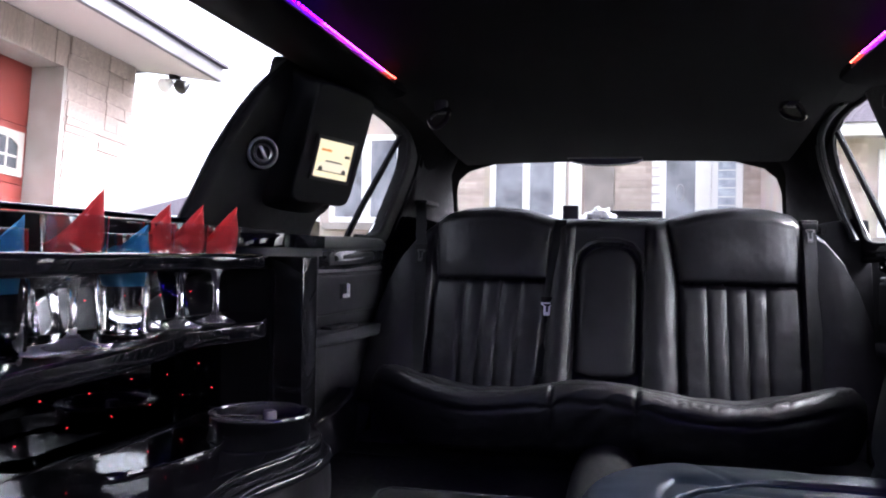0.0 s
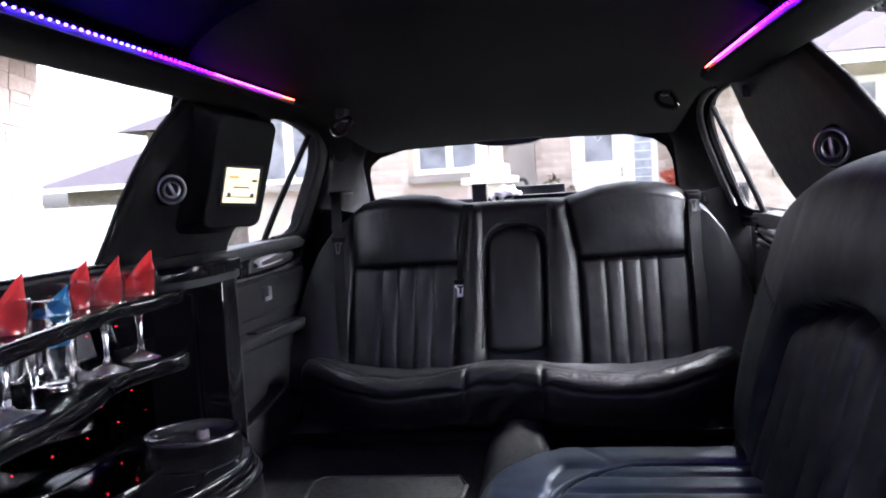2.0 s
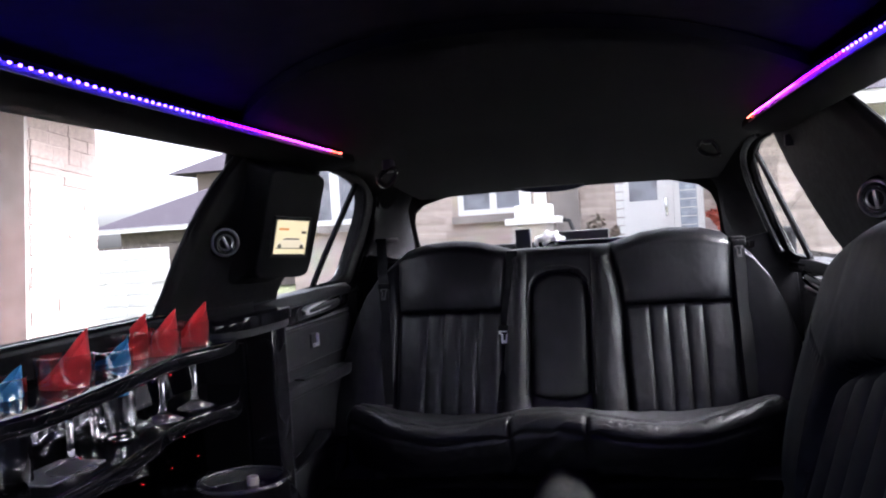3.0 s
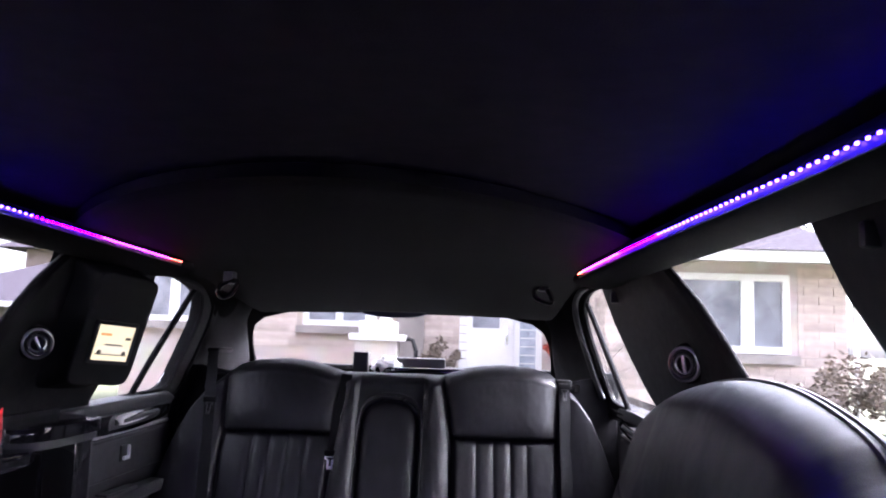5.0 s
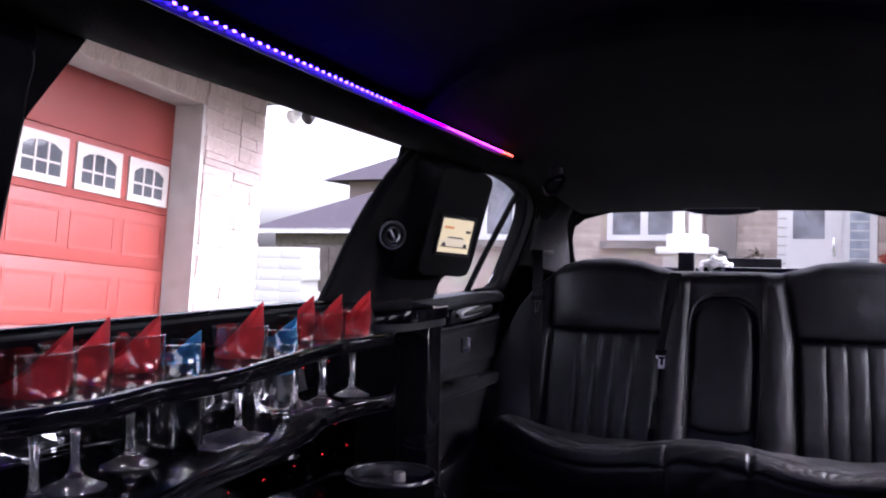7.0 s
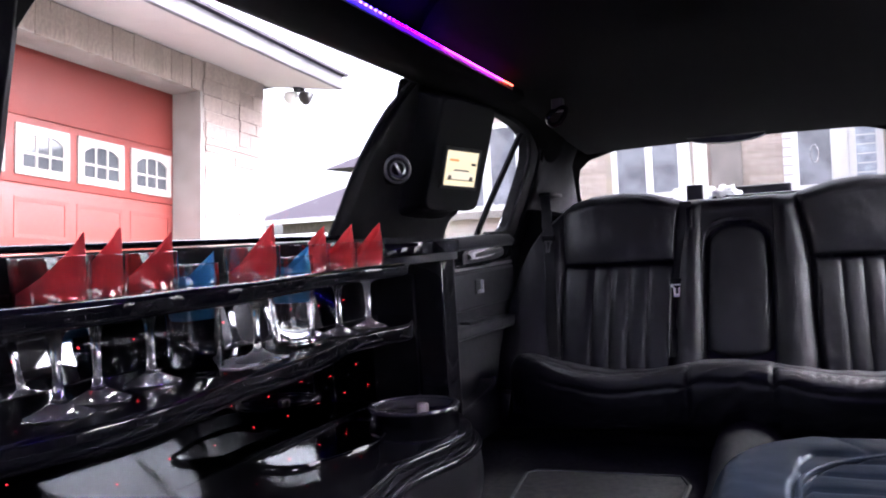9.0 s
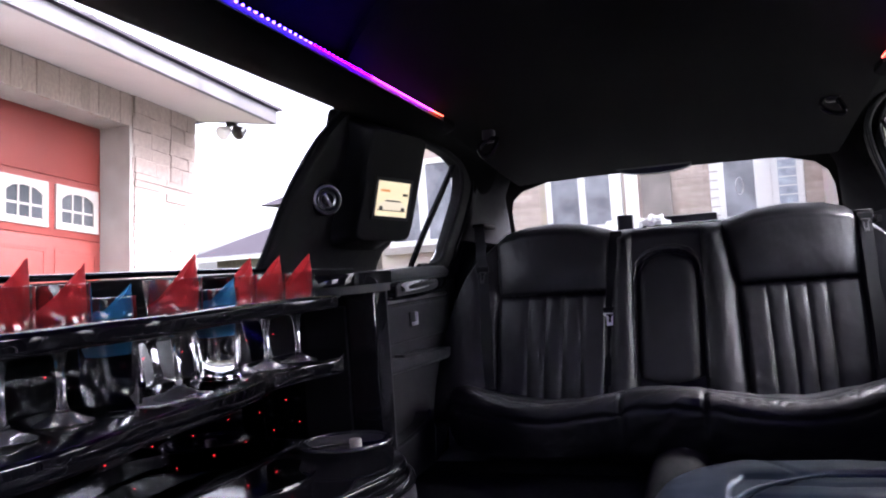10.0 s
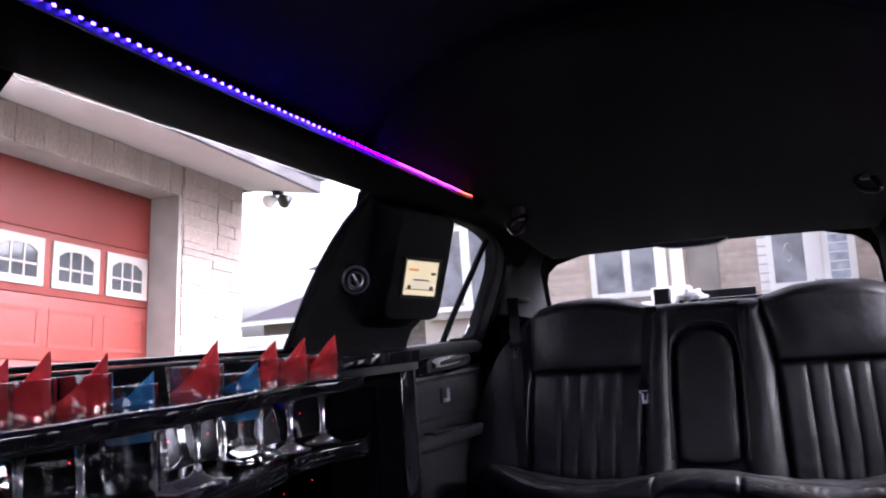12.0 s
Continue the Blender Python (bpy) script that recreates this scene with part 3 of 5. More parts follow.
part("cushion", sheet(300, 90, cushion, lambda u, v: (cushion(u, v)[0], 2.30 - 0.45 * v, 0.27)), LEATHER, seat, "wrinkled leather seat cushion with a rolled front edge", smooth=60)


def strap(points, w, t=0.0022, ax=(1, 0, 0)):
    """A flat band along points."""
    bm = bmesh.new()
    a = Vector(ax)
    pts = [Vector(p) for p in points]
    rings = []
    for i, p in enumerate(pts):
        tan = (pts[min(i + 1, len(pts) - 1)] - pts[max(i - 1, 0)]).normalized()
        nrm = tan.cross(a).normalized()
        rings.append([bm.verts.new(p + sx * a * w / 2 + sn * nrm * t / 2) for sx, sn in ((-1, -1), (1, -1), (1, 1), (-1, 1))])
    for r0, r1 in zip(rings, rings[1:]):
        for k in range(4):
            bm.faces.new((r0[k], r0[(k + 1) % 4], r1[(k + 1) % 4], r1[k]))
    bm.faces.new(rings[0])
    bm.faces.new(rings[-1][::-1])
    return bm


def on_back(x, z, off=0.006):
    return (x, lean(z) - back_bulge(x, z) - off, z)


def tongue_mesh(x, z, lift, s=1.0):
    bm = bmesh.new()
    m = Matrix.Translation(on_back(x, z, lift)) @ pose(0, 0, 0, -23)
    w = 0.017 * s
    outer = [(-w, 0.012), (w, 0.012), (w, 0.004), (0.010 * s, 0.002), (0.009 * s, -0.028), (-0.009 * s, -0.028), (-0.010 * s, 0.002), (-w, 0.004)]
    inner = [(-w * 0.7, 0.0095), (w * 0.7, 0.0095), (w * 0.7, 0.0065), (0.004, 0.000), (0.004, -0.018), (-0.004, -0.018), (-0.004, 0.000), (-w * 0.7, 0.0065)]
    return frame_ring(outer, inner, lambda a, b, d: tuple(m @ Vector((a, -d, b))), 0.0, 0.003)


for x0, x1, ztop, ztongue, lab in ((-0.583, -0.548, 0.815, 0.775, "beside the seat"), (-0.150, -0.195, 0.885, 0.622, "over the backrest"), (0.560, 0.555, 0.868, 0.850, "at the window")):
    belt = thing("seat_belt", (x1, 2.15, 0.42), "black webbing seat belt with steel tongue " + lab, "seat belt", "rear seat belts")
    zs = np.linspace(ztop, 0.425, 26)
    pts = [on_back(x0 + (x1 - x0) * (ztop - z) / (ztop - 0.425), z, 0.007 + 0.002 * math.sin(z * 25)) for z in zs]
    if x0 < -0.3:
        pts = [(-0.640, 2.465, 0.952), (-0.622, 2.40, 0.915), (-0.600, 2.33, 0.862), (-0.590, 2.285, 0.832)] + pts
    if x0 > 0.3:
        pts = [(x0, lean(0.9) + 0.03, 0.884), (x0, lean(0.9) - 0.012, 0.884)] + pts
    part("webbing", strap(pts, 0.035), WEB, belt)
    if x0 < -0.3:
        part("anchor", box(-0.662, -0.618, 2.455, 2.62, 0.940, 0.956, 0.006, 3), RUBBER, belt, "black belt outlet on the pillar")
    x_h = x0 + (x1 - x0) * (ztop - ztongue) / (ztop - 0.425)
    part("tongue", tongue_mesh(x_h, ztongue, 0.014, 1.08 if x0 == -0.150 else 0.7), BRUSHED if x0 == -0.150 else MAT_HEM, belt, "steel belt tongue")
    p = on_back(x_h, ztongue + 0.018, 0.013)
    part("tongue_cover", box(p[0] - 0.021, p[0] + 0.021, p[1] - 0.006, p[1] + 0.006, p[2] - 0.008, p[2] + 0.012, 0.003), RUBBER, belt)
guide = thing("belt_guide", (0.56, 2.34, 0.9), "black plastic belt guide at the top of the seat", "belt guide")
part("guide", box(0.536, 0.586, 2.325, 2.385, 0.872, 0.890, 0.006), RUBBER, guide)

# ---- side bench ----
bench = thing("side_bench", (0.3, 0.2, FLOOR), "blue-black leather side bench with pleated cushion and arched backrest panels", "car seat")
CORNER = 0.22


def bench_edge(y):
    """Aisle edge of the cushion."""
    e = 0.015
    if y > 1.235 - CORNER:
        t = min(1.0, (y - (1.235 - CORNER)) / CORNER)
        e += CORNER * 1.15 * (1 - math.sqrt(max(0.0, 1 - t * t)))
    return e


def bench_top(u, v):
    y = -1.9 + 3.135 * v
    x0 = bench_edge(y)
    x1 = 0.60
    x = x0 + (x1 - x0) * u
    dx, dy = x - x0, 1.235 - y
    e = min(dx, dy * 1.0)
    z = 0.425 - 0.035 * max(0.0, 1 - e / 0.04) ** 2
    inx = 0.125 + bench_edge(min(y + 0.10, 1.235)) - x0
    inside = smooth(0, 0.02, dx - inx) * smooth(0, 0.02, dy - 0.115)
    z -= 0.012 * groove(min(dx - inx, (dy - 0.115)), 0.0, 0.010) * (1 if dx > inx - 0.03 and dy > 0.09 else 0)
    ph = ((y - 0.023) % 0.074) / 0.074
    z += inside * (0.014 * pad(ph, 4.0) - 0.007)
    z += 0.010 * (1 - inside) * pad(e / 0.125, 3)
    z -= 0.004 * math.exp(-(((x - 0.215 - 0.6 * (dy - 0.06)) / 0.006) ** 2)) * (1 if 0.02 < dy < 0.12 else 0)
    z += 0.002 * noise.noise(Vector((x * 18, y * 18, 2)))
    return (x, y, z)


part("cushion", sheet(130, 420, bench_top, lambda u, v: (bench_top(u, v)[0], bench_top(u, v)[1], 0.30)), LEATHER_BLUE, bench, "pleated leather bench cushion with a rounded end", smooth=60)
welt = [(bench_edge(min(y + 0.10, 1.235)) + 0.125, y) for y in np.linspace(-1.8, 1.105, 90)]
welt += [(x, 1.118) for x in np.linspace(welt[-1][0] + 0.02, 0.56, 8)]
part("welt", tube([(x, y, 0.4290) for x, y in welt], 0.0050, 8), LEATHER_BLUE, bench, "sewn welt round the pleated inset")
part("base", sheet(30, 60, lambda u, v: (bench_edge(-1.9 + 3.105 * v) + 0.045, -1.9 + 3.105 * v, FLOOR + 0.11 * u), lambda u, v: (0.62, -1.9 + 3.105 * v, FLOOR + 0.11 * u)), TRIM, bench)

BTOP = spline([(-0.62, 0.86), (-0.45, 0.93), (-0.25, 0.955), (0.0, 0.94), (0.25, 0.865), (0.40, 0.875), (0.52, 0.915), (0.70, 0.947), (0.88, 0.956), (1.05, 0.946), (1.18, 0.922), (1.30, 0.878), (1.38, 0.825), (1.43, 0.76), (1.455, 0.69)], 5)
ARCH = spline([(-0.6, 0.66), (-0.4, 0.71), (-0.2, 0.737), (0.0, 0.73), (0.2, 0.705), (0.33, 0.672), (0.42, 0.657), (0.50, 0.668), (0.62, 0.707), (0.70, 0.728), (0.80, 0.740), (0.90, 0.733), (1.0, 0.715), (1.07, 0.692), (1.10, 0.655), (1.115, 0.60), (1.125, 0.52), (1.13, 0.45)], 5)


def bench_back(u, v):
    y = -1.0 + 2.455 * u
    top = lerp(y, BTOP) if y > -0.62 else 0.86
    r = 0.05
    arch = lerp(y, ARCH) if y > -0.6 else 0.68
    zb = 0.36
    if v < 0.78:
        z = zb + (top - r - zb) * v / 0.78
    else:
        th = (v - 0.78) / 0.22 * math.radians(120)
        z = top - r + r * math.sin(th)
    x = 0.475 + (z - 0.42) * 0.30
    d = 0.0
    if y < 1.13 and z < arch:
        k = smooth(0, 0.03, arch - z)
        ph = ((y - 0.065) % 0.080) / 0.080
        d += -0.026 + 0.017 * k * pad(ph, 2.0) + 0.012 * k * pad((z - zb) / (arch - zb), 4)
    else:
        t = (z - arch) / max(0.03, top - arch)
        d += 0.036 * pad(min(1.0, max(0.0, t * 0.8 + 0.03)), 2.2) - 0.008
    d -= 0.016 * groove(z, arch, 0.008) * (1 if y < 1.125 else 0)
    seam = lerp(z, [(0.40, 1.10), (0.60, 1.115), (0.69, 1.09), (0.73, 1.237), (0.80, 1.40)])
    d -= 0.006 * groove(y, seam, 0.006)
    if y > 1.19:
        x += 0.07 * ((y - 1.19) / 0.265) ** 2.4
    if v >= 0.78:
        x += r * (1 - math.cos(th)) * 1.3
    x -= d
    x += 0.0014 * noise.noise(Vector((y * 14, z * 14, 9)))
    return (x, y, z)


def bench_back_rear(u, v):
    x, y, z = bench_back(u, v)
    return (max(x + 0.02, 0.70 - max(0.0, z - 0.82) * 0.3), y, z * 0.98)


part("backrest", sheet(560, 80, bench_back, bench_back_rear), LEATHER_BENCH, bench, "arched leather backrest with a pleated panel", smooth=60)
for off in (0.0, 0.014):
    line = []
    for y in np.linspace(-0.6, 1.2, 60):
        top = lerp(y, BTOP)
        line.append((0.475 + (top - 0.42) * 0.30 + 0.045 + off, y, top + 0.001 - off * 0.1))
    part("piping", tube(line, 0.0035, 6), PIPING, bench)

# ---- pillar panels, screens and reading lamps ----
EDGE_LEFT = [(0.79, 1.100), (0.83, 1.120), (0.88, 1.142), (0.95, 1.166), (1.00, 1.192), (1.05, 1.226), (1.10, 1.268), (1.145, 1.322), (1.17, 1.356), (1.20, 1.40)]
EDGE_RIGHT = [(0.79, 1.020), (0.83, 1.045), (0.90, 1.088), (0.966, 1.132), (1.025, 1.182), (1.091, 1.251), (1.153, 1.345), (1.20, 1.42)]
REAR_LEFT = [(0.79, 1.70), (0.83, 1.705), (0.862, 1.72), (0.88, 1.765), (0.92, 1.80), (1.0, 1.81), (1.1, 1.82), (1.20, 1.83)]
REAR_FRONT_LEFT = [(0.79, 1.46), (0.84, 1.46), (0.88, 1.48), (0.93, 1.51), (1.0, 1.54), (1.08, 1.58), (1.15, 1.62), (1.20, 1.645)]
REAR_RIGHT = [(0.79, 1.66), (0.86, 1.73), (0.894, 1.775), (0.973, 1.845), (1.07, 1.91), (1.15, 1.935), (1.20, 1.945)]


def reading_lamp(side, y, z, depth):
    P = side_pt(side)
    c = Vector(P(y, z, depth))
    lamp = thing("reading_lamp", c, "round chrome-ringed swivel reading lamp in a black panel", "reading lamp", "pillar lamps")
    m = Matrix.Translation(c) @ Vector((-side * 0.72, -0.68, -0.12)).to_track_quat("Z", "Y").to_matrix().to_4x4() @ Matrix.Scale(0.92 if side < 0 else 1.06, 4)
    part("boss", lathe([(0.041, -0.05), (0.040, -0.012), (0.037, -0.002), (0.034, 0.0)], 40, m=m), PANEL_BLACK, lamp)
    part("bezel", lathe([(0.034, -0.012), (0.035, 0.003), (0.0338, 0.007), (0.0308, 0.008), (0.0292, 0.005), (0.0292, -0.004)], 40, m=m), SATIN, lamp)
    part("ring", lathe([(0.0290, -0.004), (0.0285, 0.004), (0.0255, 0.009), (0.0215, 0.008), (0.020, -0.004)], 40, m=m), PLASTIC, lamp)
    part("inner_ring", lathe([(0.0195, -0.004), (0.0195, 0.006), (0.018, 0.008), (0.016, 0.006), (0.0155, -0.004)], 40, m=m), SATIN, lamp)
    part("bowl", lathe([(0.0155, 0.004), (0.014, -0.004), (0.008, -0.007), (0, -0.008)], 32, m=m), PLASTIC, lamp)
    bar = box(-0.0035, 0.0035, -0.0165, 0.0165, 0.002, 0.007, 0.0015, m=m @ pose(0, 0, 0, 0, 0, 28 if side < 0 else 5))
    part("blade", bar, SATIN, lamp)


def pillar_panel(side, dy, with_screen):
    P = side_pt(side)
    pan = thing("pillar_panel", P(1.4 + dy, 0.82, 0.0), "black moulded pillar panel between two side windows", "pillar panel", "pillar panels")
    front_edge, back_set = (EDGE_LEFT, 0.085) if side < 0 else (EDGE_RIGHT, 0.14)
    rear = REAR_RIGHT if side > 0 else REAR_LEFT if dy == 0 else REAR_FRONT_LEFT
    d0, d1 = (0.004, 0.016) if side > 0 else (0.020, 0.034)

    def face(back):
        def f(u, v):
            z = 0.795 + 0.40 * v
            ya, yb = lerp(z, front_edge), lerp(z, rear)
            ya += back_set if back else 0.0
            y = ya + (yb - ya) * u
            d = d0 + (d1 - d0) * smooth(0, 0.10, y - ya) - 0.012 * smooth(0.985, 1.0, u) - 0.012 * smooth(0.02, 0.0, u)
            return P(y + dy, z, -0.022 if back else d)
        return f
    part("panel", sheet(40, 40, face(False), face(True)), PANEL_BLACK, pan, smooth=50)
    edge = [P(lerp(z, front_edge) + 0.004 + dy, z, d0 - 0.014) for z in np.linspace(0.80, 1.19, 30)]
    part("edge_seal", tube(edge, 0.007), RUBBER, pan)
    if not with_screen:
        p = P(1.79 + dy, 1.135, 0.018)
        part("clip", box(p[0] - 0.012, p[0] + 0.012, p[1] - 0.008, p[1] + 0.008, p[2] - 0.018, p[2] + 0.012, 0.004), PLASTIC, pan)
        return
    s10, c10 = math.sin(radians(14)), math.cos(radians(14))
    c = Vector((-0.554, 1.452 + dy * 1.037, 0.974))
    u = Vector((0.42, 0.9075, 0))
    n0 = Vector((0.9075, -0.42, 0))
    n = n0 * c10 - Vector((0, 0, s10))
    w = n0 * s10 + Vector((0, 0, c10))
    roll = radians(3.5)
    u, w = u * math.cos(roll) - w * math.sin(roll), w * math.cos(roll) + u * math.sin(roll)
    tv = thing("television", c - n * 0.04, "small flat television in a black housing showing a cream picture", "television", "pillar televisions")
    front = [(-0.086, -0.094), (0.0, -0.1), (0.062, -0.098), (0.080, -0.075), (0.085, 0.0), (0.089, 0.100), (0.082, 0.150), (0.0, 0.158), (-0.074, 0.156), (-0.084, 0.120), (-0.086, 0.0)]
    rim_pts = spline([front[-1]] + front + front[:2], 8)[8:-8]

    def pod(p, v):
        """Front face, rounded rim and sides that flare out into the panel."""
        a, b = (float(q) for q in rim_pts[round(p * (len(rim_pts) - 1))])
        if v < 0.2:
            return c + (a * u + b * w) * (0.95 * v / 0.2) - n * 0.004
        r = min(1.0, (v - 0.2) / 0.2)
        k = 0.95 + 0.05 * math.sin(r * math.pi / 2)
        depth = 0.004 + 0.010 * (1 - math.cos(r * math.pi / 2))
        g = max(0.0, (v - 0.4) / 0.6)
        flare = float(smooth(0.0, 1.0, g)) * 0.45 + 0.55 * g ** 3
        right = float(smooth(-0.07, 0.08, a))
        oa = a * k + flare * (-0.066 * (1 - right) + 0.036 * right)
        ob = b * k + flare * (0.018 if b > 0 else -0.040) * abs(b) / 0.1
        depth += g * (0.078 * (1 - right) + 0.120 * right)
        return c + oa * u + ob * w - n * depth
    part("housing", sheet(len(rim_pts) - 1, 30, pod), PANEL_BLACK, tv, "smooth black moulded housing", smooth=60)
    u, w = u * 0.89, w * 0.90

    def scr(a, b, d):
        return tuple(c + a * u + b * w + n * d)
    part("bezel", frame_ring([(-0.066, -0.054), (0.066, -0.054), (0.066, 0.054), (-0.066, 0.054)], [(-0.0575, -0.045), (0.0575, -0.045), (0.0575, 0.045), (-0.0575, 0.045)], scr, 0.002, -0.006), PLASTIC, tv)
    sc = part("screen", slab([(-0.0575, -0.045), (0.0575, -0.045), (0.0575, 0.045), (-0.0575, 0.045)], scr, 0.0, -0.003), SCREEN, tv, "cream lit screen", smooth=0)
    body = [(-0.048, -0.028), (0.050, -0.028), (0.052, -0.018), (0.044, -0.013), (0.036, -0.010), (0.024, -0.001), (-0.022, -0.001), (-0.032, -0.009), (-0.048, -0.013)]
    part("car_picture", slab(body, scr, 0.0008, 0.0), SCREEN_TAN, sc, smooth=0)
    part("window_picture", slab([(-0.030, -0.0065), (0.034, -0.0065), (0.024, -0.0025), (-0.022, -0.0025)], scr, 0.0014, 0.0008), SCREEN_DARK, sc, smooth=0)
    part("shadow_picture", slab([(-0.050, -0.031), (0.054, -0.031), (0.050, -0.0285), (-0.048, -0.0285)], scr, 0.0011, 0.0), SCREEN_DARK, sc, smooth=0)
    for a in (-0.038, 0.040):
        part("wheel_picture", slab([(a + 0.0065 * math.cos(t), -0.025 + 0.0065 * math.sin(t)) for t in np.linspace(0, 2 * math.pi, 16, endpoint=False)], scr, 0.0017, 0.0009), SCREEN_DARK, sc, smooth=0)
    part("heading_bar", box(-0.045, -0.012, 0.018, 0.024, 0.0, 0.0009, m=Matrix.Translation(c) @ Matrix((u, w, n)).transposed().to_4x4()), SCREEN_ORANGE, sc, smooth=0)
    part("badge", box(0.035, 0.052, 0.010, 0.017, 0.0, 0.0009, m=Matrix.Translation(c) @ Matrix((u, w, n)).transposed().to_4x4()), SCREEN_DARK, sc, smooth=0)
    part("badge", box(0.037, 0.050, 0.022, 0.027, 0.0, 0.0009, m=Matrix.Translation(c) @ Matrix((u, w, n)).transposed().to_4x4()), SCREEN_TAN, sc, smooth=0)
    part("small_print_bar", box(-0.045, -0.015, -0.039, -0.037, 0.0, 0.0009, m=Matrix.Translation(c) @ Matrix((u, w, n)).transposed().to_4x4()), SCREEN_TAN, sc, smooth=0)


pillar_panel(-1, 0.0, True)
pillar_panel(1, 0.0, False)
pillar_panel(-1, -1.265, True)
pillar_panel(1, -1.265, False)
reading_lamp(-1, 1.280, 0.971, 0.054)
reading_lamp(1, 1.327, 0.971, 0.034)
reading_lamp(-1, 0.07, 0.973, 0.034)

# ---- rear doors ----
OPENING = [(1.535, 0.815), (1.80, 0.815), (2.05, 0.820), (2.24, 0.830), (2.285, 0.90), (2.31, 0.98), (2.325, 1.05), (2.30, 1.105), (2.245, 1.140), (2.12, 1.163), (1.97, 1.172), (1.80, 1.172), (1.66, 1.172), (1.535, 1.172)]
DOOR_FRAME = [(1.50, 0.77), (1.80, 0.775), (2.10, 0.775), (2.42, 0.775), (2.50, 0.87), (2.53, 0.97), (2.535, 1.05), (2.51, 1.12), (2.44, 1.175), (2.15, 1.20), (1.97, 1.205), (1.80, 1.205), (1.66, 1.205), (1.50, 1.205)]


def car_door(side):
    P = side_pt(side)
    door = thing("car_door", P(1.9, FLOOR, 0), "black rear car door with padded trim and chrome handle", "car door", "rear doors")

    def D(y, z, d):
        return (cx(y) + side * (0.745 - d), y, z)
    reach, thin = (0.09, 0.25) if side > 0 else (0.0, 1.0)
    opening, rim_line = ([(y + reach * smooth(1.7, 2.25, y), z) for y, z in line] for line in (OPENING, DOOR_FRAME))
    part("panel", slab([(1.52, 0.24), (2.18, 0.24), (2.26, 0.32), (2.30, 0.55), (2.29, 0.74), (2.24, 0.795), (1.52, 0.795)], D, 0.012, -0.04, 0.008), TRIM, door)
    part("top_roll", slab([(1.52, 0.775), (2.24, 0.780), (2.27, 0.80), (2.22, 0.818), (1.98, 0.818), (1.52, 0.812)], D, 0.040, -0.03, 0.012, 3), TRIM_SOFT, door)
    part("handle_bezel", slab(spline([(1.72, 0.735), (1.72, 0.775), (1.90, 0.783), (2.20, 0.785), (2.23, 0.765), (2.19, 0.742), (1.95, 0.728), (1.72, 0.728)], 3), D, 0.030, 0.0, 0.006), GLOSS, door)
    part("handle_cup", slab(spline([(1.80, 0.740), (1.82, 0.774), (2.0, 0.778), (2.13, 0.776), (2.15, 0.755), (2.05, 0.742), (1.80, 0.738)], 3), D, 0.034, 0.029, 0.003), PLASTIC, door)
    part("handle", tube([D(y, z, d) for y, z, d in ((1.83, 0.757, 0.036), (1.85, 0.760, 0.046), (1.92, 0.764, 0.050), (2.02, 0.768, 0.050), (2.09, 0.770, 0.046), (2.11, 0.770, 0.036))], 0.008, 10), PLASTIC, door, "black pull handle")
    part("handle_paddle", slab(spline([(1.838, 0.750), (1.830, 0.761), (1.842, 0.772), (1.90, 0.777), (1.98, 0.778), (2.020, 0.774), (2.026, 0.764), (2.0, 0.757), (1.92, 0.752), (1.838, 0.750)], 3)[:-1], D, 0.052, 0.034, 0.007), BRUSHED, door, "satin metal release paddle")
    # Highlight along the black handle, built as a thin chrome tube.
    part("handle_highlight", tube([D(1.93, 0.773, 0.050), D(2.02, 0.777, 0.052), D(2.10, 0.778, 0.046)], 0.003, 6), CHROME, door)
    ring = spline([(1.735, 0.734), (1.722, 0.755), (1.74, 0.776), (1.90, 0.784), (2.15, 0.787), (2.215, 0.783), (2.235, 0.766), (2.20, 0.747), (1.95, 0.731), (1.735, 0.734)], 4)[:-1]
    part("bezel_rim", tube([D(y, z, 0.030) for y, z in ring], 0.0042, 8, closed=True), GLOSS, door, "glossy rim round the handle")
    part("insert", slab([(1.53, 0.605), (2.27, 0.60), (2.27, 0.715), (1.53, 0.712)], D, 0.026, 0.0, 0.010, 3), TRIM_SOFT, door)
    part("seam", tube([D(1.53, 0.722, 0.016), D(1.9, 0.724, 0.016), D(2.27, 0.726, 0.016)], 0.0055), SATIN, door)
    sw = part("switch_plate", slab([(1.895, 0.645), (1.945, 0.645), (1.945, 0.688), (1.895, 0.688)], D, 0.031, 0.02, 0.003), PLASTIC, door)
    part("switch", slab([(1.905, 0.648), (1.942, 0.648), (1.942, 0.686), (1.934, 0.686), (1.934, 0.658), (1.905, 0.658)], D, 0.038, 0.03, 0.0015), BRUSHED, sw, "chrome window switch")
    part("armrest", slab([(1.56, 0.545), (2.28, 0.530), (2.29, 0.558), (2.15, 0.570), (1.56, 0.585)], lambda y, z, d: D(y, z - 0.010, d), 0.058, 0.0, 0.014, 4), TRIM_SOFT, door, "padded armrest ledge")
    part("armrest_pad", slab([(1.78, 0.574), (1.98, 0.569), (1.98, 0.582), (1.78, 0.587)], lambda y, z, d: D(y, z - 0.010, d), 0.050, 0.02, 0.004), PLASTIC, door)
    part("pocket", slab([(1.54, 0.24), (1.95, 0.24), (1.97, 0.34), (1.93, 0.395), (1.90, 0.372), (1.75, 0.352), (1.54, 0.345)], D, 0.060, 0.0, 0.008), TRIM, door, "map pocket")
    part("pocket_rim", tube([D(y, z, 0.058) for y, z in spline([(1.54, 0.347), (1.75, 0.354), (1.90, 0.374), (1.925, 0.40)], 4)], 0.006), TRIM_SOFT, door)
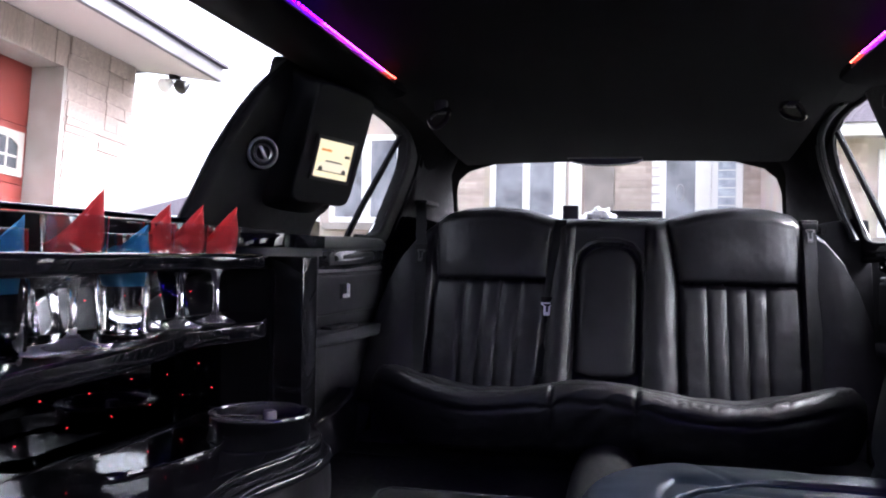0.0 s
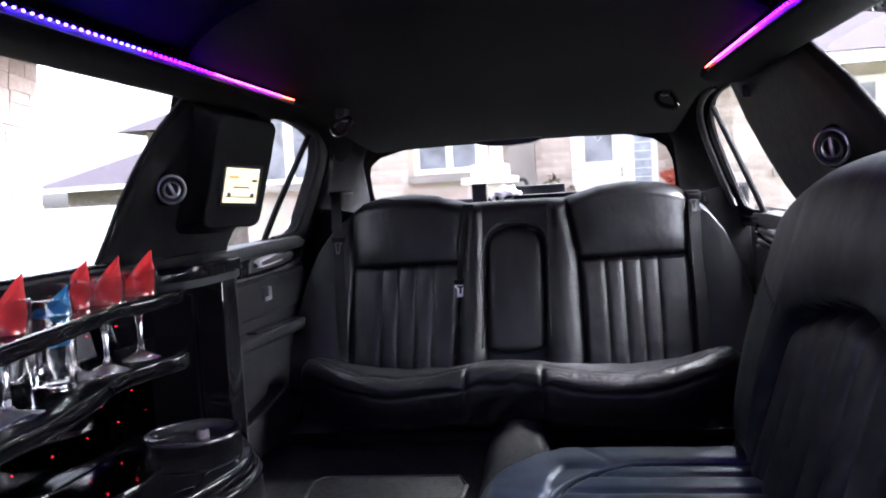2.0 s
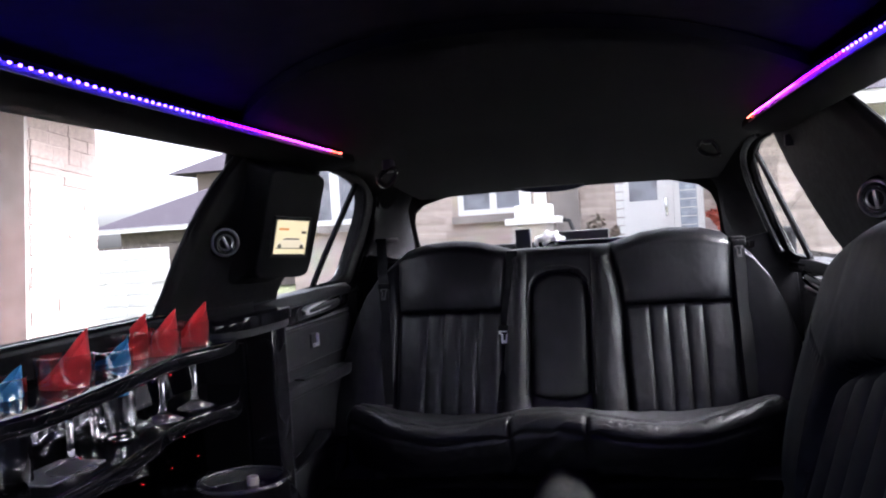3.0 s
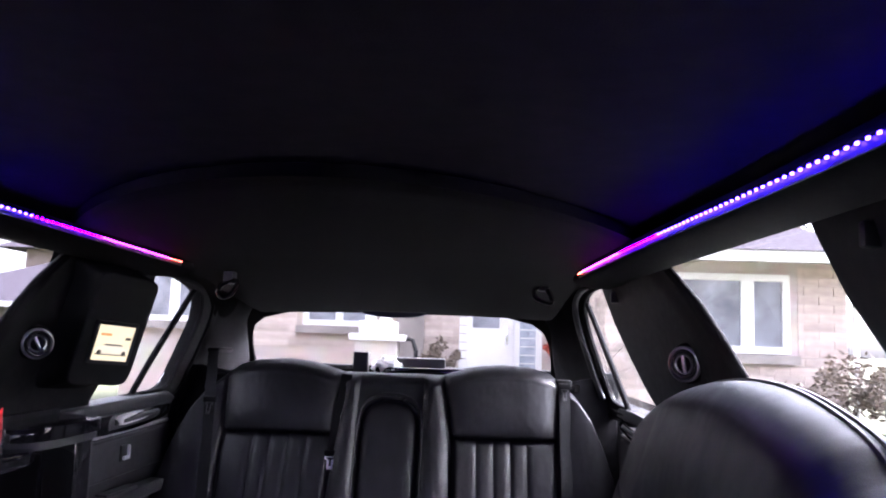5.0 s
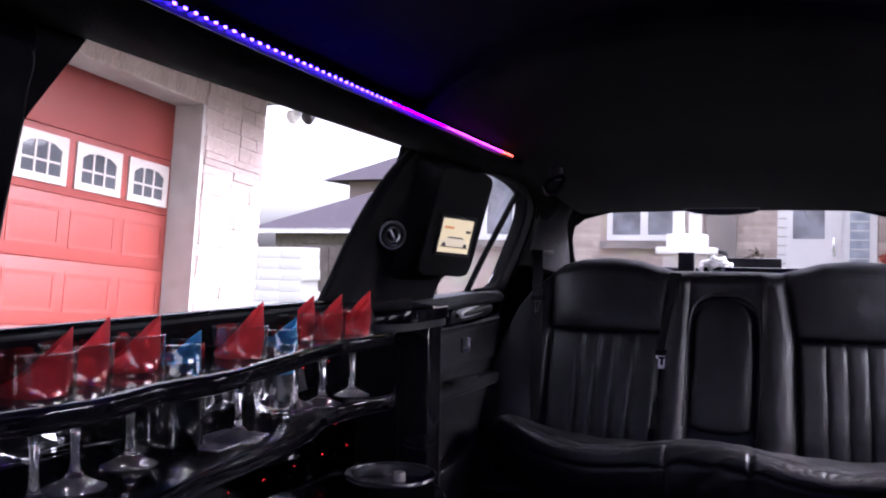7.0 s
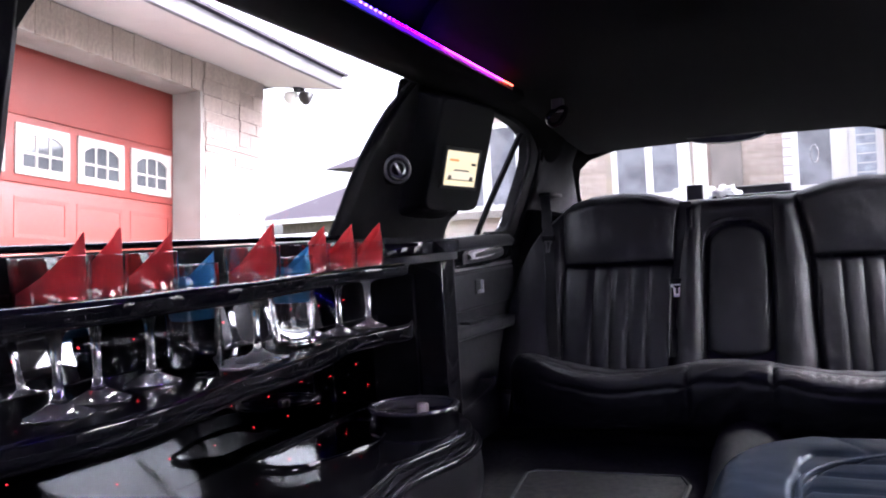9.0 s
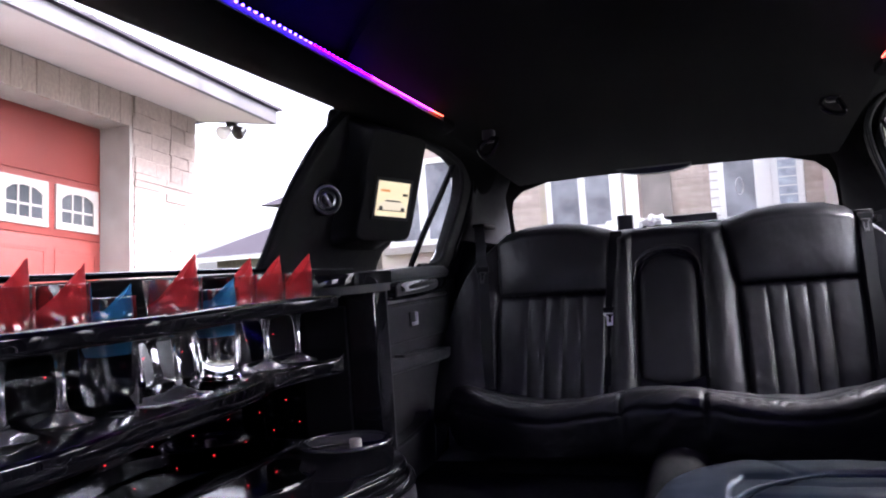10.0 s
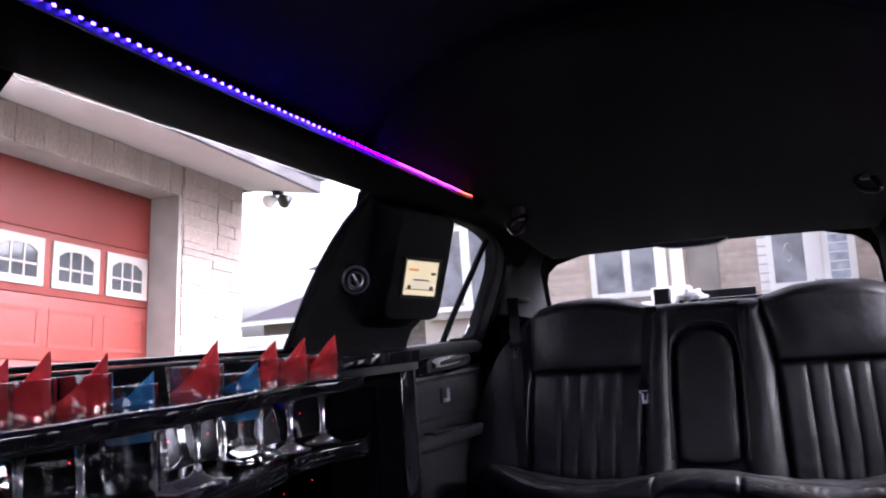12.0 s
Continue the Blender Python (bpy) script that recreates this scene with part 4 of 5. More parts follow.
    part("window_frame", frame_ring(spline(rim_line, 3), spline(opening, 3), P, 0.022 * thin, -0.02 * thin), RUBBER, door, smooth=60)
    part("window_seal", tube([P(y, z, 0.020 * thin) for y, z in spline(opening[2:12], 4)], 0.008 * (0.4 + 0.6 * thin)), RUBBER, door)
    part("weatherstrip", tube([P(0.55 * y + 0.45 * b, 0.55 * z + 0.45 * c, 0.026 * thin) for (y, z), (b, c) in zip(spline(opening[2:12], 4), spline(rim_line[2:12], 4))], 0.006), RUBBER, door)
    part("weatherstrip", tube([P(0.15 * y + 0.85 * b, 0.15 * z + 0.85 * c, 0.024 * thin) for (y, z), (b, c) in zip(spline(opening[2:12], 4), spline(rim_line[2:12], 4))], 0.008), RUBBER, door)
    if side > 0:
        for out, r in ((0.020, 0.006), (0.048, 0.009), (0.080, 0.007)):
            part("weatherstrip", tube([P(y + out, z + 0.1 * out, 0.030) for y, z in spline(opening[3:11], 5)], r, 10), TRIM_SOFT, door)
    part("division_bar", tube([P(y, z, -0.002) for y, z in spline([(y + reach * 0.9, z) for y, z in ((2.24, 1.145), (2.17, 1.04), (2.09, 0.92), (2.035, 0.818))], 5)], 0.010), RUBBER, door)
    edge = sorted((z, y) for y, z in opening[3:10])

    def glazing(d):
        return lambda u, v: P(1.535 + (lerp(0.818 + 0.352 * v, edge) - 1.535) * u, 0.818 + 0.352 * v, d)
    pane = part("window_pane", sheet(12, 20, glazing(-0.010 * thin), glazing(-0.010 * thin - 0.004)), PANE, door)
    pane.visible_shadow = False


car_door(-1)
car_door(1)

# ---- grab hooks, lamps and things on the shelf ----
for side, x, y, z in ((-1, -0.418, 1.850, 1.138), (1, 0.455, 1.950, 1.150)):
    hook = thing("coat_hook", (x, y, z), "glossy black folding coat hook on the headliner", "coat hook", "coat hooks")
    part("mount", box(x - 0.016, x + 0.016, y - 0.012, y + 0.022, z + 0.003, z + 0.047, 0.008, 3), TRIM, hook)
    m = Matrix.Translation((x, y - 0.008, z - 0.009)) @ pose(0, 0, 0, 80, side * 38, 0)
    loop = [m @ Vector((0.030 * math.cos(t), (0.019 - 0.006 * math.cos(t)) * math.sin(t), 0)) for t in np.linspace(0, 2 * math.pi, 28, endpoint=False)]
    part("loop", tube(loop, 0.0068, 10, closed=True), GLOSS, hook)

stop = thing("stop_lamp", (-0.03, 2.58, 1.12), "black high-mounted stop lamp housing at the rear window", "stop lamp")
part("housing", slab([(-0.185, 1.150), (0.115, 1.150), (0.108, 1.108), (0.085, 1.102), (-0.155, 1.102), (-0.18, 1.112)], lambda x, z, d: (x, 2.56 - d, z), 0.03, -0.09, 0.010, 3), TRIM, stop)
part("lens_shroud", slab(spline([(-0.165, 1.106), (-0.12, 1.090), (-0.03, 1.083), (0.06, 1.090), (0.10, 1.106)], 4), lambda x, z, d: (x, 2.60 - d, z), 0.03, -0.03), TRIM_SOFT, stop)

holder = thing("shelf_box", (-0.158, 2.74, 0.872), "small black box on the shelf behind the seat", "box")
part("box", box(-0.188, -0.132, 2.72, 2.77, 0.873, 0.955, 0.003), PLASTIC, holder)
part("foot", box(-0.21, -0.11, 2.69, 2.78, 0.872, 0.878, 0.002), PLASTIC, holder)


def crumple(u, v):
    a, b = 2 * math.pi * u, math.pi * v
    p = Vector((math.sin(b) * math.cos(a), math.sin(b) * math.sin(a), math.cos(b)))
    k = 1 + 0.42 * noise.noise(p * 2.2) + 0.20 * noise.noise(p * 6 + Vector((3, 1, 2))) + 0.1 * abs(noise.noise(p * 13))
    return (-0.052 + 0.048 * p.x * k, 2.64 + 0.040 * p.y * k, 0.905 + 0.033 * p.z * k)


cloth = link("crumpled_cloth", sheet(60, 40, crumple, wrap=True), WHITE_CLOTH, smooth=70)
tagged(cloth, "crumpled white cloth lying on the rear shelf", "cloth")
tray = thing("flat_case", (0.11, 2.62, 0.872), "low black case on the shelf behind the seat", "case")
part("case", box(-0.06, 0.16, 2.72, 2.80, 0.873, 0.938, 0.006), PLASTIC, tray)
part("lid", box(-0.09, 0.24, 2.60, 2.71, 0.873, 0.905, 0.004), GLOSS, tray)

# ---- light strips along the roof rails ----
strip_y = np.arange(-1.3, 1.56, 0.017)
led_me = {}
for side in (-1, 1):
    off = 0.466 if side < 0 else 0.493
    gap = lambda y: off + (0.018 * smooth(1.1, 0.2, y) if side > 0 else 0.0)
    strip = thing("led_strip", (cx(0.2) + side * off, 0.2, 1.17), "colour-changing light strip along the roof rail", "light strip", "roof light strips")
    zz = lambda y: 1.173 + (0.012 * smooth(0.6, -0.4, y) if side < 0 else -0.003)
    part("tape", strap([(cx(y) + side * gap(y), y, zz(y) - 0.004) for y in np.linspace(-1.32, 1.57, 30)], 0.010, 0.002, (0, 0, 1)), PLASTIC, strip)
    for y in strip_y:
        k = 3 if y > 1.48 else 2 if y > 1.10 else 1 if y > 0.85 else 0
        if k not in led_me:
            b = box(-0.0013, 0.0013, -0.0022, 0.0022, -0.0014, 0.0014, 0.0006, 1)
            me = bpy.data.meshes.new("led")
            b.to_mesh(me)
            b.free()
            me.materials.append(LED_COLS[k])
            led_me[k] = me
        o = new("led", led_me[k])
        o.parent = strip
        o.matrix_parent_inverse = strip.matrix_world.inverted()
        o.location = (cx(y) + side * (gap(y) - 0.004), y, zz(y))

# ---- floor mat ----
mat_ob = thing("floor_mat", (-0.3, 1.2, FLOOR), "black carpet floor mat with a bound edge", "floor mat")
outline = [(-0.10, 0.55), (-0.095, 1.60), (-0.12, 1.665), (-0.47, 1.655), (-0.492, 1.62), (-0.42, 1.05), (-0.40, 0.55)]
part("mat", slab(outline, lambda x, y, d: (x, y, FLOOR + d), 0.012, 0.001, 0.004), CARPET, mat_ob)
part("binding", tube([(x, y, FLOOR + 0.010) for x, y in outline], 0.006, 6, closed=True), MAT_HEM, mat_ob)

# ---- bar cabinet ----
bar = thing("bar_cabinet", (-0.7, 0.2, FLOOR), "gloss black bar cabinet with wavy shelves and mirrored back", "bar cabinet")
XB = -0.775
LOWER = spline([(-1.9, -0.57), (-1.2, -0.53), (-0.6, -0.57), (-0.1, -0.575), (0.10, -0.565), (0.22, -0.535), (0.33, -0.508), (0.44, -0.515), (0.57, -0.536), (0.72, -0.545), (0.86, -0.572), (0.98, -0.605), (1.08, -0.598), (1.16, -0.575), (1.24, -0.60), (1.37, -0.67)], 5)
UPPER = spline([(-1.9, -0.57), (-1.2, -0.53), (-0.6, -0.57), (-0.1, -0.585), (0.08, -0.575), (0.20, -0.535), (0.32, -0.508), (0.43, -0.522), (0.54, -0.512), (0.65, -0.530), (0.77, -0.550), (0.88, -0.572), (0.98, -0.588), (1.08, -0.575), (1.16, -0.572), (1.25, -0.605), (1.37, -0.67)], 5)
COUNTER = spline([(-1.9, -0.47), (-1.0, -0.44), (-0.4, -0.47), (0.2, -0.45), (0.55, -0.44), (0.78, -0.458), (0.90, -0.474), (0.98, -0.462), (1.07, -0.445), (1.16, -0.450), (1.24, -0.485), (1.31, -0.54), (1.37, -0.61), (1.395, -0.70)], 5)


def wavy(line, zt, thick, y0, y1, n, back=XB, r=0.008):
    """A shelf whose rounded front edge follows line."""
    def f(u, v):
        y = y0 + (y1 - y0) * v
        xf = lerp(y, line)
        arc = [math.radians(a) for a in (0, 22, 45, 68, 90)]
        prof = [(back, zt), (xf - 0.05, zt)] + [(xf - r + r * math.sin(a), zt - r + r * math.cos(a)) for a in arc]
        prof += [(xf - r + r * math.cos(a), zt - thick + r - r * math.sin(a)) for a in arc] + [(xf - 0.05, zt - thick), (back, zt - thick)]
        i = round(u * (len(prof) - 1))
        return (prof[i][0], y, prof[i][1])
    bm = sheet(13, n, f)
    ends = [v for v in bm.verts if abs(v.co.y - y1) < 1e-6]
    bmesh.ops.contextual_create(bm, geom=ends)
    return bm


part("lower_shelf", wavy(LOWER, 0.643, 0.034, -1.9, 1.365, 160), GLOSS, bar, smooth=50)
part("upper_shelf", wavy(UPPER, 0.769, 0.028, -1.9, 1.365, 160), GLOSS, bar, smooth=50)
part("counter", wavy(COUNTER, 0.436, 0.030, -1.9, 1.39, 160), GLOSS, bar, smooth=50)
yy = np.linspace(-1.9, 1.392, 120)
part("moulding", tube([(lerp(y, COUNTER) + 0.008, y, 0.400) for y in yy], 0.011, 8), GLOSS, bar, smooth=60)


def padded(back):
    def f(u, v):
        y = -1.9 + 3.29 * v
        return (lerp(y, COUNTER) + (-0.03 if back else 0.004 + 0.024 * math.sin(math.pi * min(1.0, 0.15 + u)) - 0.030 * u), y, 0.392 - 0.192 * u)
    return f


part("front_panel", sheet(14, 160, padded(False), padded(True)), LEATHER, bar, "padded leather front under the counter", smooth=60)
part("panel_seam", tube([(lerp(y, COUNTER) + 0.006, y, 0.268) for y in yy], 0.003, 6), PIPING, bar)
def glass_x(z):
    """Face of the leaning mirrors at a height."""
    return -0.772 if z < 0.62 else -0.755 - 0.12 * (z - 0.644)


for z0, z1 in ((0.644, 0.740), (0.437, 0.607)):
    pane = slab([(-1.9, z0), (1.40, z0), (1.40, z1), (-1.9, z1)], lambda y, z, d: (glass_x(z) - d, y, z), 0.0, 0.006)
    mir = part("back_mirror" if z0 > 0.6 else "back_panel", pane, MIRROR if z0 > 0.6 else SMOKED, bar, "smoked mirror with red points of light" if z0 > 0.6 else "dark smoked glass with red points of light", smooth=0)
    if z0 > 0.6:
        upper_mir = mir
part("end_post", box(-0.785, -0.590, 1.385, 1.462, FLOOR, 0.783, 0.004, 2), GLOSS, bar)
part("post_side", box(-0.785, -0.606, 1.463, 1.507, FLOOR, 0.783, 0.004, 2), TRIM_SOFT, bar, "grained black side strip")
part("end_panel", box(-0.772, -0.66, 1.372, 1.384, 0.437, 0.735), PANEL_BLACK, bar, smooth=0)
cap = [(-0.785, 1.10), (-0.72, 1.11), (-0.665, 1.16), (-0.60, 1.19), (-0.572, 1.25), (-0.566, 1.34), (-0.566, 1.42), (-0.585, 1.49), (-0.62, 1.515), (-0.785, 1.515)]
part("end_cap", slab(spline(cap, 3), lambda x, y, d: (x, y, d), 0.808, 0.782, 0.011, 3), GLOSS, bar, "thick rounded gloss black end cap", smooth=50)
band = [(-0.785, 1.12), (-0.72, 1.13), (-0.66, 1.18), (-0.60, 1.21), (-0.580, 1.26), (-0.574, 1.34), (-0.574, 1.42), (-0.590, 1.485), (-0.625, 1.508), (-0.785, 1.508)]
part("cap_band", slab(spline(band, 3), lambda x, y, d: (x, y, d), 0.7815, 0.764, 0.004), TRIM, bar, "satin grey band under the cap", smooth=50)
part("divider", box(XB, -0.62, 0.615, 0.635, 0.644, 0.735, 0.004), GLOSS, bar)
part("ledge", box(XB, -0.70, -1.9, 1.10, 0.775, 0.808, 0.008, 2), GLOSS, bar)
rim = [(-0.766, 0.93), (-0.735, 0.855), (-0.69, 0.82), (-0.635, 0.835), (-0.60, 0.92), (-0.585, 1.01), (-0.60, 1.08), (-0.635, 1.125), (-0.675, 1.17), (-0.735, 1.18), (-0.768, 1.12), (-0.770, 1.04)]
rim = [(max(x, -0.730), y) for x, y in rim]
part("tray", slab(spline(rim + [rim[0]], 4)[:-1], lambda x, y, d: (x, y, d + (-0.02 * (x + 0.585) if d > 0.434 else 0)), 0.4390, 0.430), STEEL, bar, "polished steel tray let into the counter", smooth=30)
part("tray_rim", tube([(x, y, 0.4398 - 0.02 * (x + 0.585)) for x, y in spline(rim + [rim[0]], 4)[:-1]], 0.0038, 8, closed=True), GLOSS, bar)
tips = [(1.02 + 0.104 * k - 0.104 * 9, 0.690) for k in range(14)] + [(1.17 + 0.112 * k - 0.112 * 9, 0.538) for k in range(12)] + [(1.115 + 0.110 * k - 0.110 * 9, 0.486) for k in range(13)]
for y, z in tips:
    if 0.1 < y < 1.39:
        part("fibre_light", lathe([(0, -0.001), (0.0009, 0), (0.0007, 0.0011), (0, 0.0015)], 8, m=Matrix.Translation((glass_x(z) + 0.0005, y, z + 0.004 * math.sin(y * 31))) @ pose(0, 0, 0, 0, 90, 0)), FIBRE, upper_mir if z > 0.62 else mir)

WX, WY = -0.603, 1.222
well = thing("ice_well", (WX, WY, 0.436), "gloss black round ice well with a rolled rim", "ice bucket")
part("bowl", lathe([(0.074, -0.002), (0.086, 0.006), (0.094, 0.016), (0.098, 0.024), (0.095, 0.029), (0.089, 0.025), (0.084, 0.017), (0.072, 0.010), (0.04, 0.006), (0.0, 0.005)], 56, at=(WX, WY, 0.436)), GLOSS, well)
part("liner", lathe([(0.0885, 0.0265), (0.0835, 0.0195), (0.071, 0.0125), (0.04, 0.009), (0, 0.008)], 48, at=(WX, WY, 0.436)), WELL_RIM, well, "worn grey liner")
part("rim", tube([(WX + 0.095 * math.cos(t), WY + 0.095 * math.sin(t), 0.4635) for t in np.linspace(0, 2 * math.pi, 48, endpoint=False)], 0.0040, 8, closed=True), WELL_RIM, well, "smoked plastic rim")
part("stopper", lathe([(0, 0.020), (0.011, 0.019), (0.013, 0.016), (0.013, 0.0), (0, 0)], 20, at=(WX + 0.008, WY + 0.028, 0.444)), CONCRETE, well, "pale plastic stopper")

# ---- glasses with napkins ----
STEM = [(0, 0.000), (0.036, 0.0005), (0.037, 0.002), (0.033, 0.0038), (0.022, 0.0085), (0.0105, 0.0145), (0.0062, 0.022), (0.0050, 0.036), (0.0048, 0.052), (0.0060, 0.070), (0.0078, 0.084), (0.0122, 0.0915), (0, 0.0915)]
BOWL = [(0, 0.0916), (0.0125, 0.0916), (0.0245, 0.0950), (0.0330, 0.1025), (0.0375, 0.1120), (0.0400, 0.1240), (0.0410, 0.1380), (0.0414, 0.1540), (0.0422, 0.1720), (0.0414, 0.1724), (0.0405, 0.1540), (0.0401, 0.1380), (0.0391, 0.1240), (0.0366, 0.1130), (0.0322, 0.1045), (0.024, 0.0975), (0.010, 0.0945), (0, 0.094)]
TUMBLER = [(0, 0.0), (0.033, 0.0), (0.0360, 0.004), (0.0385, 0.05), (0.0405, 0.152), (0.0395, 0.1525), (0.0374, 0.05), (0.0345, 0.010), (0, 0.008)]


def napkin(m, r, z0, z1, tip, turn):
    """A folded paper napkin standing in a glass, rising in a hollow slope to a point at one side."""
    def f(u, v):
        a = 2 * math.pi * u
        t = (1 + math.cos(a)) / 2
        top = z1 + (tip - z1) * (0.62 * t + 0.38 * t ** 2.2)
        w = r * (0.80 + 0.17 * min(1.0, v * 2.5))
        q = smooth(0.40, 1.0, v)
        z = z0 + (top - z0) * v
        px = w * math.cos(a) * (1 + 0.03 * math.sin(5 * a) * q)
        py = w * math.sin(a) * (1 - 0.24 * q * (0.2 + 0.8 * t)) + 0.0025 * math.sin(4 * a + 9 * v) + 0.004 * q * math.sin(2 * a)
        return (px, py, z)
    bm = sheet(56, 18, f, wrap=True)
    bm.transform(m @ pose(0, 0, 0, 0, 0, turn))
    return bm


def wine_glass(x, y, turn, tip):
    g = thing("wine_glass", (x, y, 0.643), "clear stemmed wine glass standing in the bar shelf", "glass", "stemmed glasses")
    part("stem", lathe(STEM, 14, at=(x, y, 0.6435)), STEM_GLASS, g, smooth=30)
    part("bowl", lathe(BOWL, 56, at=(x, y, 0.6435)), CRYSTAL, g, smooth=60)
    n = thing("napkin", (x, y, 0.735), "folded red paper napkin standing in a wine glass", "napkin", "red napkins")
    part("fold", napkin(Matrix.Translation((x, y, 0.6435)), 0.0365, 0.106, 0.134, tip, turn), RED, n, smooth=60)
    part("inner_fold", napkin(Matrix.Translation((x, y, 0.6435)) @ Matrix.Diagonal((0.8, 0.8, 1, 1)), 0.0340, 0.102, 0.135, tip - 0.052, turn + 25), RED, n, smooth=60)


for x, y, turn, tip in ((-0.638, 1.112, 45, 0.210), (-0.638, 0.997, 42, 0.208), (-0.670, 0.950, 48, 0.206), (-0.600, 0.688, 44, 0.210), (-0.634, 0.502, 46, 0.199), (-0.614, 0.392, 42, 0.204), (-0.588, 0.312, 47, 0.198)):
    wine_glass(x, y, turn, tip)
for x, y, nap in ((-0.657, 0.872, True), (-0.645, 0.600, True)):
    g = thing("tumbler", (x, y, 0.643), "clear glass tumbler on the bar shelf" + (" holding a blue napkin" if nap else ""), "glass", "tumblers")
    part("body", lathe(TUMBLER, 64, at=(x, y, 0.6435)), CRYSTAL, g, smooth=60)
    part("rim", tube([(x + 0.040 * math.cos(t), y + 0.040 * math.sin(t), 0.7962) for t in np.linspace(0, 2 * math.pi, 40, endpoint=False)], 0.0008, 6, closed=True), CRYSTAL, g)
    if nap:
        n = thing("napkin", (x, y, 0.70), "folded blue paper napkin standing in a tumbler", "napkin", "blue napkins")
        part("fold", napkin(Matrix.Translation((x, y, 0.6435)), 0.036, 0.074, 0.112, 0.170, 45), BLUE, n, smooth=60)
        part("inner_fold", napkin(Matrix.Translation((x, y, 0.6435)) @ Matrix.Diagonal((0.8, 0.8, 1, 1)), 0.035, 0.076, 0.10, 0.135, 150), BLUE, n, smooth=60)
# Bright window reflection in the gloss shelf, added as a thin white sheet.
reflection_sheet = link("shelf_reflection", box(-0.66, -0.58, 0.615, 0.74, 0.6436, 0.6446, m=None), WHITE_CLOTH, smooth=0)
tagged(reflection_sheet, "flat pale sheet standing in for a reflection in the gloss shelf", "paper napkin")

# ---- outside ----
GROUND = -0.12
gnd = link("ground", sheet(60, 60, lambda u, v: (-400 + 800 * u, -400 + 800 * v, GROUND - 0.02)), GRASS)
structure(gnd, "dull winter grass reaching to the horizon", "ground")
drive = link("pavement", slab([(-4.15, -12), (1.6, -12), (1.6, 7.5), (-2.5, 8.6), (-4.15, 8.6)], lambda x, y, d: (x, y, d), GROUND, GROUND - 0.05), ASPHALT, smooth=0)
structure(drive, "grey asphalt driveway beside the house", "driveway")

# garage with a red panelled door
garage = thing("garage", (-6.5, 3.5, GROUND), "stone garage with a red sectional door and wide eaves", "garage")
GX, DX = -4.20, -4.50
part("back_wall", box(-10.5, -4.56, -4.2, 5.88, GROUND - 0.3, 2.38), MORTAR, garage, smooth=0)
part("lintel", box(-4.55, GX - 0.022, -3.9, 5.06, 2.13, 2.385, 0.006), CONCRETE, garage, "rain-streaked concrete lintel")
part("jamb", box(-4.55, GX - 0.012, 5.045, 5.10, GROUND - 0.3, 2.129), CONCRETE, garage, "beige door jamb", smooth=0)
pier = part("pier", box(-4.55, GX - 0.012, 5.10, 5.87, GROUND - 0.3, 2.385), MORTAR, garage, "corner pier of split stone", smooth=0)
# The glare on this pier is put into its white colour.
pier2 = part("pier", box(-4.55, GX - 0.04, 1.2, 3.17, GROUND - 0.3, 2.129), WHITE_PAINT, garage, "pier coloured white for its strong glare", smooth=0)
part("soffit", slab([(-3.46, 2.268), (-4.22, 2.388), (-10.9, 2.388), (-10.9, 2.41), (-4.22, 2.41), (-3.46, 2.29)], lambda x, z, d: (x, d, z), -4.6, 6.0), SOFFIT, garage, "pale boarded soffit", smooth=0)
part("fascia", box(-3.475, -3.435, -4.62, 6.01, 2.265, 2.385, 0.004), FASCIA, garage, "weathered lavender-grey fascia board")
part("fascia", slab([(-3.475, 2.268), (-4.22, 2.388), (-10.9, 2.388), (-10.9, 2.45), (-3.475, 2.385)], lambda x, z, d: (x, d, z), 5.995, 6.02), FASCIA, garage)
part("roof", slab([(-3.40, 2.388), (-3.40, 2.412), (-7.2, 3.64), (-11.0, 2.412), (-11.0, 2.388)], lambda x, z, d: (x, d, z), -4.7, 6.05), SHINGLE, garage, smooth=0)
door = part("garage_door", box(DX - 0.05, DX - 0.012, 2.85, 5.05, GROUND - 0.2, 2.2), RED_DOOR, garage, "red sectional overhead door", smooth=0)
edges = [GROUND - 0.2, 0.295, 0.75, 1.205, 1.66, 2.14]
cols = [(3.04, 3.475), (3.555, 3.99), (4.065, 4.50), (4.575, 5.01)]
for r in range(5):
    part("door_section", box(DX - 0.02, DX, 2.86, 5.045, edges[r] + 0.004, edges[r + 1] - 0.004, 0.003), RED_DOOR, door)
for r in (0, 1, 2, 4):
    for y0, y1 in cols:
        if r == 4:
            continue
        z0, z1 = edges[r] + 0.09, edges[r + 1] - 0.09
        bm = frame_ring([(y0, z0), (y1, z0), (y1, z1), (y0, z1)], [(y0 + 0.03, z0 + 0.03), (y1 - 0.03, z0 + 0.03), (y1 - 0.03, z1 - 0.03), (y0 + 0.03, z1 - 0.03)], lambda y, z, d: (DX + d, y, z), 0.004, -0.001)
        part("raised_panel", bm, RED_DOOR, door, smooth=0)
